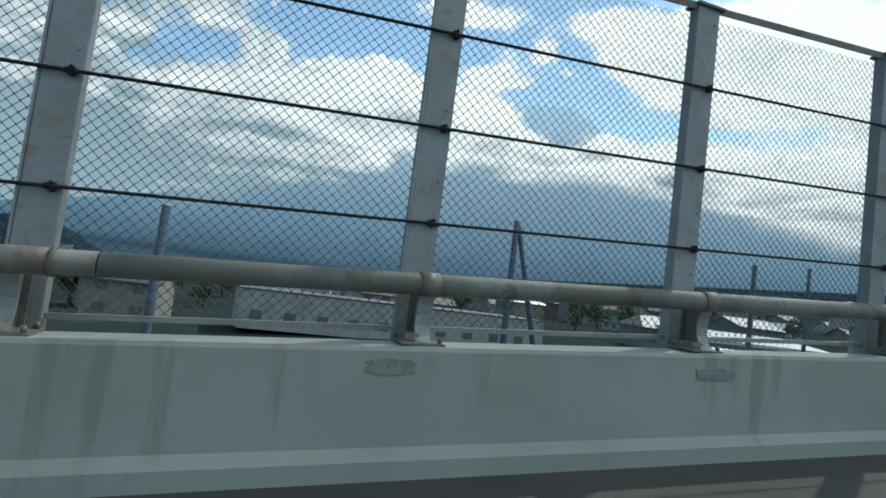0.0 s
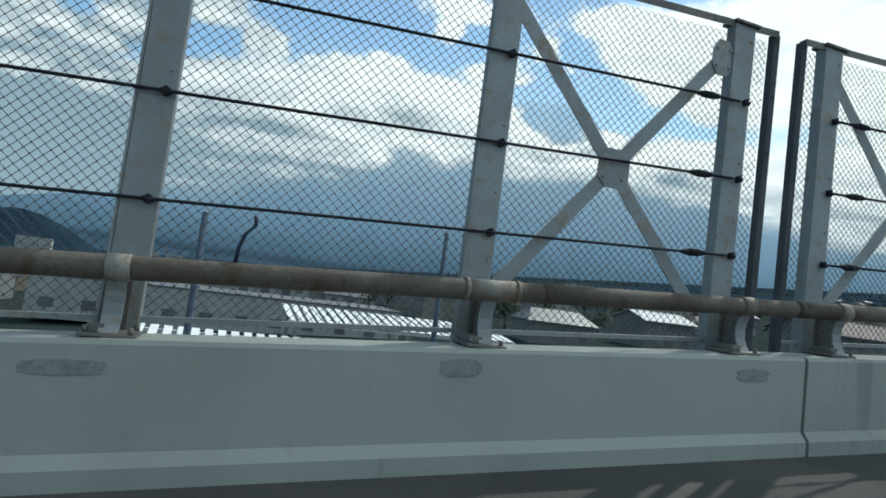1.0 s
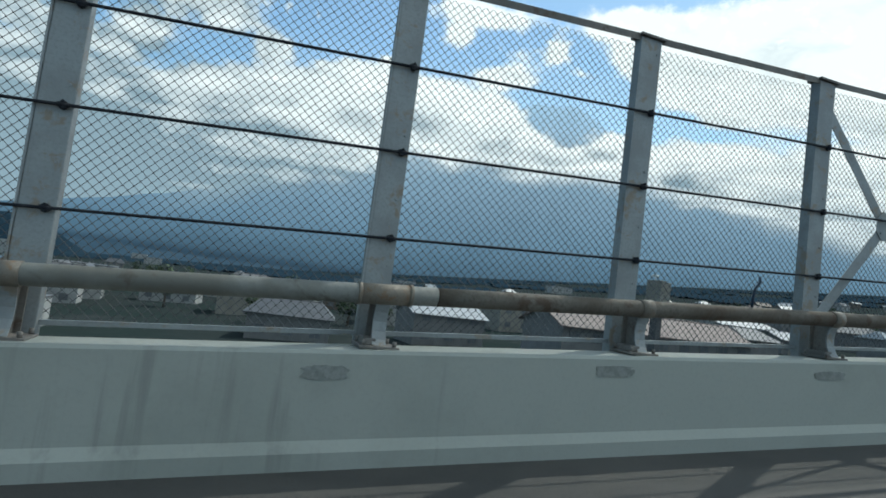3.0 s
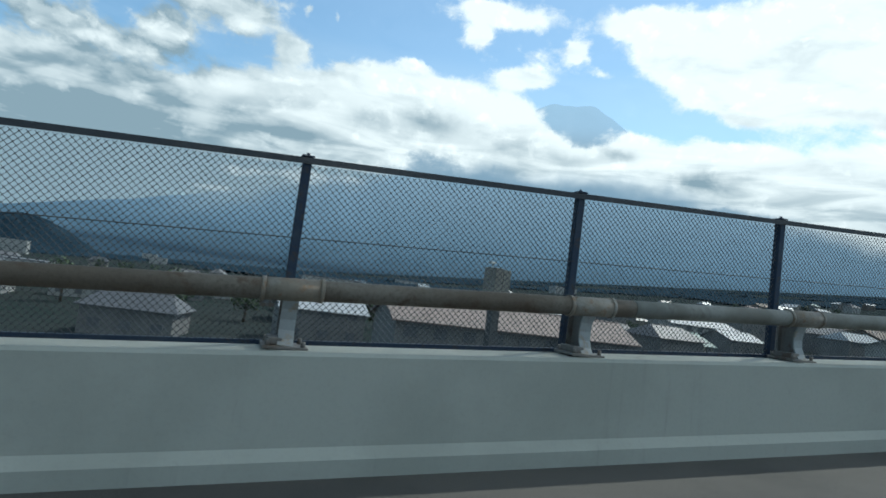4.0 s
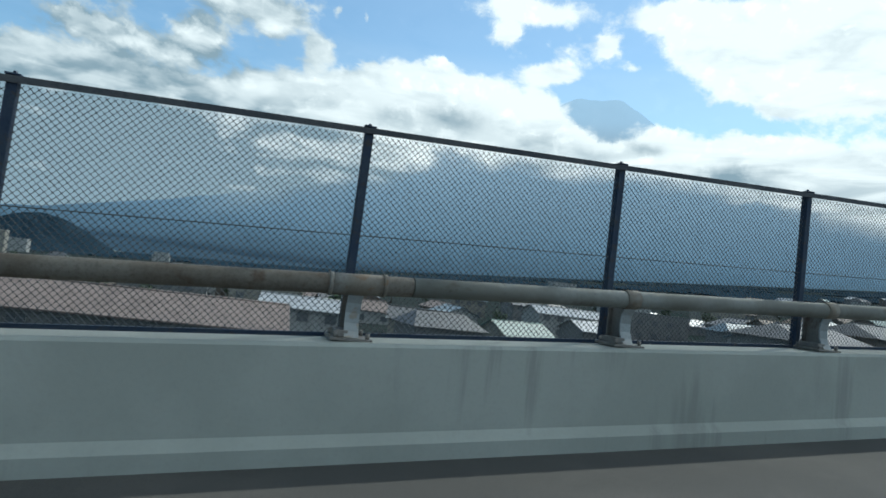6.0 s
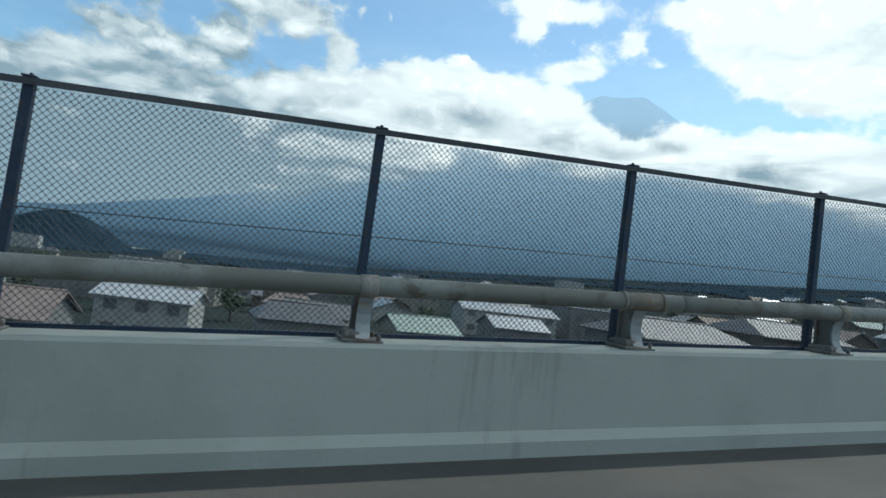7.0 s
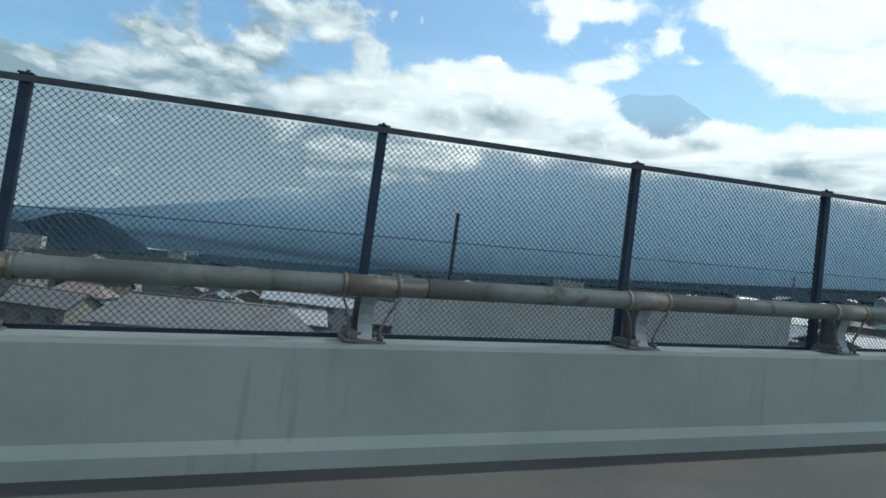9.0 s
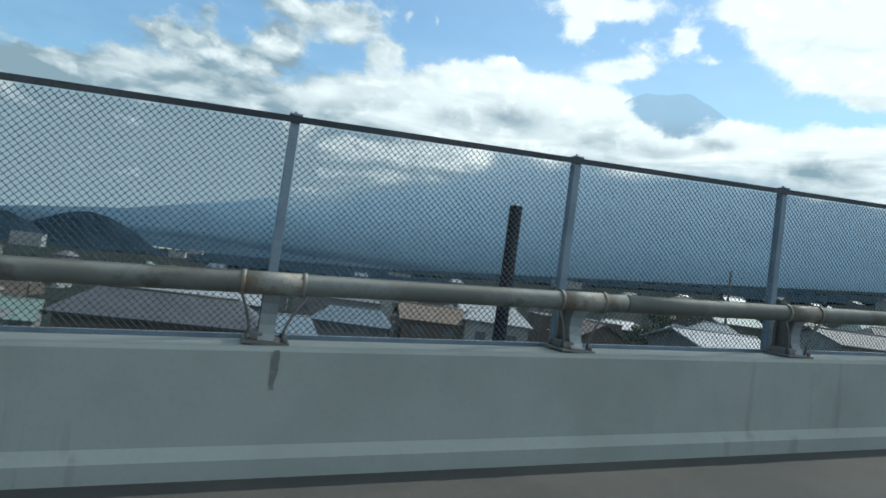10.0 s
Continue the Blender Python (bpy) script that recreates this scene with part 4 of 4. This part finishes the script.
def pole(x, y, top, r, label, steps=True, caps=True, mat=None):
    z = land(x, y) - 0.5
    root = tagged(empty("utility_pole", pose(x, y, z)), label, "utility pole", "utility poles")
    bm = bmesh.new()
    tube(bm, (0, 0, 0), (0, 0, top - z), r * 1.25, r, n=14)
    part("shaft", bm, mat or POLE, root)
    if caps:
        bm = bmesh.new()
        tube(bm, (0, 0, top - z), (0, 0, top - z + 0.04), r * 1.06, r * 0.7, n=14)
        part("cap", bm, BOXGREY, root)
    if steps:
        for k in range(7):
            zz = top - z - 0.5 - 0.42 * k
            u = 0 if k % 2 else math.pi
            bm = bmesh.new()
            tube(bm, (0, 0, 0), (0.20 + r, 0, 0), 0.013, n=6)
            tube(bm, (0.20 + r, 0, 0), (0.20 + r, 0, 0.05), 0.013, n=6)
            part("step_bolt", bm, BLACK, root, matrix=pose(0, 0, zz, 0, 0, math.degrees(u)))
        for zz in (top - z - 1.0, top - z - 1.35):
            bm = bmesh.new()
            tube(bm, (0, 0, -0.03), (0, 0, 0.03), r * 1.13, n=14)
            block(bm, r * 0.9, r * 0.9 + 0.10, -0.04, 0.04, -0.04, 0.04, bevel=0.008)
            part("band", bm, mat or BOXGREY, root, matrix=pose(0, 0, zz))
    return root


pole(170.3, 15.84, 12.62, 0.115, "dark grey concrete utility pole with step bolts beyond the fence", mat=DARK_POLE)
stem = pole(190.47, 20.3, 14.88, 0.125, "dark concrete utility pole with step bolts beyond the fence", mat=DARK_POLE)
bm = bmesh.new()
hz = 14.88 - land(190.47, 20.3) + 0.5 - 2.5
bow = [Vector((0.1, 0, hz - 0.2)), Vector((0.2, 0, hz - 0.05)), Vector((0.36, 0, hz)), Vector((0.5, 0, hz - 0.04)), Vector((0.57, 0, hz - 0.17)), Vector((0.59, 0, hz - 0.6))]
cord(bm, bow, 0.022, 8)
part("cable_guide", bm, BOXGREY, stem, "pale bent pipe")
pole(199.1, 27.1, 14.75, 0.055, "slender dark metal pole beyond the fence", steps=False, mat=DARK_POLE)
pole(220.8, 26.9, 15.95, 0.135, "dark concrete utility pole with a rounded top", steps=False, mat=DARK_POLE)
pole(287.8, 123.5, 23.3, 0.20, "grey utility pole far down in the town")
pole(30.1, 20.6, 3.85, 0.10, "slender blue-grey pole beyond the tall fence", steps=False, mat=HAZY_POLE)
pole(-1.2, 8.0, 0.85, 0.075, "short blue-grey post beyond the tall fence", steps=False, mat=HAZY_POLE)
pole(20.6, 15.5, 2.75, 0.10, "slender blue-grey pole beyond the tall fence", steps=False, mat=HAZY_POLE)

# two poles leaning together
ax, ay = 11.2, 19.3
az = land(ax, ay) - 0.5
root = tagged(empty("braced_pole", pose(ax, ay, az)), "grey pole propped by a leaning second pole", "utility pole")
bm = bmesh.new()
tube(bm, (0, 0, 0), (0, 0, 3.41 - az), 0.17, 0.12, n=12)
part("shaft", bm, HAZY_POLE, root)
bm = bmesh.new()
tube(bm, (3.2, 0.3, 0), (0.1, 0, 3.2 - az), 0.14, 0.10, n=12)
part("prop", bm, HAZY_POLE, root)

# pole with a coil of black cable and a box, close behind the fence
px, py, ptop = 42.95, 1.30, 3.83
pz = land(px, py) - 0.5
root = tagged(empty("utility_pole", pose(px, py, pz)), "concrete pole hung with coiled black cable and a grey box", "utility pole")
bm = bmesh.new()
tube(bm, (0, 0, 0), (0, 0, ptop - pz), 0.14, 0.105, n=16)
part("shaft", bm, POLE, root)
bm = bmesh.new()
tube(bm, (0, 0, ptop - pz), (0, 0, ptop - pz + 0.03), 0.122, 0.09, n=16)
part("cap", bm, BOXGREY, root)
bm = bmesh.new()
block(bm, 0.20, 0.38, -0.10, 0.06, ptop - pz - 0.98, ptop - pz - 0.33, bevel=0.012)
block(bm, 0.02, 0.36, -0.05, -0.01, ptop - pz - 0.40, ptop - pz - 0.34)
part("cable_box", bm, BOXGREY, root)
for k, (rr, zz) in enumerate(((0.15, -0.66), (0.19, -0.72), (0.16, -0.60), (0.18, -0.78), (0.13, -0.70))):
    bm = bmesh.new()
    n = 28
    pts = [Vector((0.02 + 0.05 * math.sin(2.1 * k) + rr * 0.95 * math.cos(2 * math.pi * i / n), -0.17 - 0.02 * k, ptop - pz + zz + rr * 1.25 * math.sin(2 * math.pi * i / n))) for i in range(n)]
    cord(bm, pts, 0.013, 6, True)
    part("cable_coil", bm, BLACK, root)
for sag in (0.0, 0.07):
    bm = bmesh.new()
    pts = [Vector((-0.12 - 6.5 * u, -0.12 + 0.5 * u, ptop - pz - 0.62 - sag - 0.85 * u - 0.06 * math.sin(math.pi * u))) for u in (i / 24 for i in range(25))]
    cord(bm, pts, 0.014, 6)
    part("cable", bm, BLACK, root)
for k in range(2):
    bm = bmesh.new()
    tube(bm, (0.40 - 0.2 * k, -0.1, ptop - pz - 0.9), (0.44 - 0.22 * k, -0.12, ptop - pz - 1.35), 0.009, n=6)
    tube(bm, (0.40 - 0.2 * k, -0.1, ptop - pz - 0.86), (0.40 - 0.2 * k, -0.1, ptop - pz - 1.0), 0.03, n=8)
    part("cable_end", bm, BLACK, root)

# named buildings
# a plain pale retaining wall that climbs beside the viaduct
wz = land(202.7, 25) - 0.3
root = tagged(empty("retaining_wall", pose(202.7, 24.8, wz)), "plain pale concrete wall climbing beside the viaduct", "wall")
bm = bmesh.new()
block(bm, -5.2, 5.2, -0.15, 0.15, 0, 12.85 - wz, 0.085, bevel=0.02)
part("wall", bm, PALE, root)
bm = bmesh.new()
block(bm, -5.25, 5.25, -0.2, 0.2, 12.854 - wz, 12.95 - wz, 0.085, bevel=0.02)
part("coping", bm, DECK, root)
house(115, 62, 30, 9, 2.4 - land(115, 62) + 0.3, 4, WALLS[2], ROOFS[2], "long building under a faded red tiled roof", name="long_house")


def near_house(x, y, ridge, w, d, turn, wall, roof, label, pitch=0.40, hip=0.0):
    """A house whose ridge stands at a given height."""
    house(x, y, w, d, ridge - d / 2 * pitch - 0.14 - (land(x, y) - 0.3), turn, WALLS[wall], ROOFS[roof], label, pitch, hip=hip)


near_house(169.2, 99.0, 3.9, 11, 8, 20, 0, 3, "house under a pale green metal roof", 0.5)
near_house(187.2, 104.9, 5.3, 10, 8, 8, 2, 5, "small grey house under a silvery roof")
near_house(216.5, 100.0, 8.4, 10, 8, -6, 2, 4, "grey house under a pale blue metal roof", 0.42, 2.0)
near_house(227.5, 103.5, 9.9, 9, 8, 5, 3, 6, "brown house under a brown roof", 0.45)
near_house(237.5, 102.0, 11.2, 9, 8, -10, 1, 5, "white house under a silvery hipped roof", 0.5, 2.5)
near_house(250.2, 66.5, 12.7, 9, 7, 12, 2, 5, "low grey house under a silvery roof", 0.3)
near_house(266.5, 68.0, 14.4, 11, 7, 3, 1, 0, "low white house under a grey roof", 0.3)
near_house(190.8, 122.0, 6.9, 20, 9, 3, 1, 5, "long white building under a silvery roof", 0.3)
near_house(186.5, 55.5, 9.1, 14, 8, 14, 2, 0, "grey house under a broad grey roof", 0.36, 2.2)
near_house(203.5, 61.5, 10.4, 13, 8, 10, 3, 1, "brown house under a broad dark roof", 0.36, 2.2)
near_house(132.4, 84.0, 4.6, 11, 7, -4, 1, 5, "white house under a silvery roof", 0.36)
near_house(150.5, 80.0, 4.9, 10, 7.5, 12, 2, 1, "grey house under a dark grey roof", 0.45, 2.0)
near_house(153.0, 104.0, 3.9, 11, 8, -12, 0, 0, "cream house under a grey roof", 0.45)
near_house(95.3, 86.0, 2.4, 12, 8, 6, 2, 5, "grey house under a silvery roof", 0.36)
near_house(72.0, 82.0, 0.6, 11, 8, -8, 2, 1, "grey house under a dark grey roof", 0.45, 2.0)
near_house(207.0, 84.0, 7.6, 9, 7, 22, 1, 4, "white house under a pale blue roof", 0.4)
flat_building(22.0, 76.0, 42, 10, -2.5 - land(22, 76) + 0.3, 3, WALLS[1], "long low pale building in the town", rows=1)
# tower with a tank on top
tx, ty = 108.6, 51.0
tz = land(tx, ty) - 0.3
root = tagged(empty("water_tower", pose(tx, ty, tz, 0, 0, 15)), "pair of beige tanks on a dark stem with a white lamp", "tower")
bm = bmesh.new()
block(bm, -0.95, -0.06, -0.95, 0.95, 5.6 - tz, 8.6 - tz, bevel=0.04)
part("tank", bm, WALLS[0], root)
bm = bmesh.new()
block(bm, 0.06, 0.95, -0.85, 0.85, 5.6 - tz, 8.5 - tz, bevel=0.04)
part("tank", bm, WALLS[0], root)
bm = bmesh.new()
block(bm, -0.06, 0.06, -0.6, 0.6, 5.6 - tz, 8.4 - tz)
part("web", bm, WALLS[2], root)
bm = bmesh.new()
block(bm, -0.45, 0.45, -0.45, 0.45, 0, 5.596 - tz, bevel=0.03)
part("stem", bm, POLE, root)
bm = bmesh.new()
tube(bm, (-0.75, 0, 8.604 - tz), (-0.75, 0, 8.95 - tz), 0.05, n=8)
block(bm, -1.15, -0.55, -0.25, 0.25, 8.954 - tz, 9.2 - tz, bevel=0.08)
part("lamp_head", bm, SLAT_WHITE, root, "white hooded lamp")

# two sheds under roofs of white slats that slope down to the viaduct


def slat_shed(x, y, turn, length, depth, low, high):
    """low and high: the heights of the roof's near and far edge."""
    z = land(x, y) - 0.3
    root = tagged(empty("shed", pose(x, y, z, 0, 0, turn)), "open shed under a sloping roof of white slats", "shed", "slatted sheds")
    half = length / 2
    edges = ((-depth / 2, low - z), (depth / 2, high - z))
    for cy, top in edges:
        for cx in (-half + 0.4, 0, half - 0.4):
            bm = bmesh.new()
            block(bm, cx - 0.08, cx + 0.08, cy - 0.08, cy + 0.08, 0, top - 0.16, bevel=0.01)
            part("post", bm, GALV, root)
        bm = bmesh.new()
        block(bm, -half, half, cy - 0.06, cy + 0.06, top - 0.156, top - 0.004)
        part("beam", bm, SLAT_WHITE, root, "white beam")
    slope = math.degrees(math.atan2(high - low, depth))
    for k in range(int(length / 0.42)):
        me = shape("slat:%.1f" % depth, lambda bm: block(bm, -0.13, 0.13, -depth / 2 - 0.25, depth / 2 + 0.25, 0.0, 0.035, bevel=0.005), SLAT_WHITE)
        twin("slat", me, root, pose(-half + 0.2 + 0.42 * k, 0, (low + high) / 2 - z + 0.03, slope))


slat_shed(26.5, 16.0, 2.0, 16.0, 4.0, -2.05, -1.08)
slat_shed(29.5, 24.0, 2.0, 11.0, 3.0, -0.75, -0.35)

# ordinary houses in loose rows
rng = random.Random(4)
KINDS = [("grey", 0), ("dark grey", 1), ("grey", 0), ("silvery", 5), ("brown", 6), ("dark grey", 1), ("faded red", 2), ("pale green", 3), ("pale blue", 4), ("silvery", 5)]
TONES = ["cream", "white", "grey", "brown"]
taken = [(202, 28, 12), (115, 62, 20), (108, 51, 4), (24, 15, 12), (30, 24, 10), (22, 76, 22), (169, 99, 8), (187, 105, 8), (216, 100, 8), (227, 103, 8), (237, 102, 8),
         (191, 122, 12), (153, 104, 8), (95, 86, 8), (72, 82, 8)]
for y in (84, 102, 124, 142, 160, 180, 205, 245, 290, 340, 400, 470):
    step = 15 + y * 0.045
    x = -70 - y * 0.7 + rng.uniform(0, 8)
    while x < 270 + y * 1.6:
        hx, hy = x + rng.uniform(-2, 2), y + rng.uniform(-5, 5)
        x += step * rng.uniform(0.85, 1.5)
        if y < 110 and 40 < hx < 245 or any((hx - a) ** 2 + (hy - b) ** 2 < (c + 6) ** 2 for a, b, c in taken) or rng.random() < (0.16 if y < 200 else 0.74):
            continue
        h = rng.choice((3.0, 3.2, 5.4, 5.6))
        tone, roof = rng.randrange(4), rng.randrange(len(KINDS))
        if rng.random() < 0.12 and hy > 80:
            flat_building(hx, hy, rng.uniform(10, 18), rng.uniform(8, 12), rng.uniform(6, 9), rng.uniform(-12, 12), WALLS[tone], TONES[tone] + " flat-roofed block in the town", rows=2)
        else:
            house(hx, hy, rng.uniform(8, 12.5), rng.uniform(6.5, 8.5), h, rng.choice((0, 90)) + rng.uniform(-14, 14), WALLS[tone], ROOFS[KINDS[roof][1]],
                  "%s house under a %s roof in the town" % (TONES[tone], KINDS[roof][0]), rng.uniform(0.38, 0.6), hip=rng.choice((0, 0, 2.5)))

# larger blocks far off
for fx, fy, fw, fh in ((-194, 776, 34, 16), (-129, 1225, 26, 14), (-60, 900, 22, 9), (430, 640, 30, 9), (250, 700, 24, 8)):
    flat_building(fx, fy, fw, 14, fh, 6, WALLS[1], "pale block of flats far off by the woods", rows=3)


# trees among the houses
def tree_meshes(seed):
    r = random.Random(seed)
    bm = bmesh.new()
    tube(bm, (0, 0, 0), (0.05, 0.1, 2.4), 0.22, 0.13, n=8)
    for k in range(5):
        a = k * 1.3 + r.random()
        tube(bm, (0.03, 0.06, 1.6 + 0.2 * k), (math.cos(a) * 1.3, math.sin(a) * 1.3, 3.2 + 0.4 * k), 0.08, 0.03, n=5)
    trunk = bpy.data.meshes.new("trunk")
    bm.to_mesh(trunk)
    bm.free()
    trunk.materials.append(BARK)
    verts, faces = [], []
    lobes = [(r.uniform(-1.3, 1.3), r.uniform(-1.3, 1.3), r.uniform(2.6, 5.6), r.uniform(0.7, 1.3)) for _ in range(9)]
    for lx, ly, lz, lr in lobes:
        for _ in range(70):
            v = Vector((r.gauss(0, 1), r.gauss(0, 1), r.gauss(0, 1))).normalized() * lr * r.uniform(0.65, 1.08)
            c = Vector((lx, ly, lz)) + v
            u = Vector((r.gauss(0, 1), r.gauss(0, 1), r.gauss(0, 1))).normalized()
            w = u.cross(v).normalized()
            size = r.uniform(0.16, 0.34)
            n = len(verts)
            verts.extend([c - u * size, c + w * size * 0.7, c + u * size, c - w * size * 0.7])
            faces.append((n, n + 1, n + 2, n + 3))
    crown = bpy.data.meshes.new("crown")
    crown.from_pydata([tuple(v) for v in verts], [], faces)
    crown.materials.append(LEAF)
    return trunk, crown


kinds = [tree_meshes(k) for k in range(4)]
for k in range(120):
    y = rng.choice((105, 112, 105, 127, 156, 188, 225, 265, 310)) + rng.uniform(-4, 4)
    x = rng.uniform(-60 - 0.5 * y, 280 + y)
    if any((x - a) ** 2 + (y - b) ** 2 < (c + 2) ** 2 for a, b, c in taken):
        continue
    s = rng.uniform(0.75, 1.35)
    root = tagged(empty("tree", pose(x, y, land(x, y) - 0.2, 0, 0, rng.uniform(0, 360))), "leafy dark green tree between the houses", "tree", "trees between the houses")
    trunk, crown = kinds[k % 4]
    twin("trunk", trunk, root, Matrix.Diagonal((s, s, s, 1)))
    twin("crown", crown, root, Matrix.Diagonal((s, s, s, 1)))


# cables slung between two of the poles
root = tagged(empty("overhead_cable", pose(170.3, 15.84, 9.8)), "pair of thin overhead cables between two poles", "cable")
for k, (za, zb) in enumerate(((10.25, 11.95), (9.95, 11.6))):
    bm = bmesh.new()
    pts = []
    for i in range(21):
        u = i / 20
        pts.append(Vector((20.0 * u, 4.46 * u, za + (zb - za) * u - 0.25 * 4 * u * (1 - u) * 0.5 - 9.8)))
    cord(bm, pts, 0.012, 5)
    part("strand", bm, BOXGREY, root)
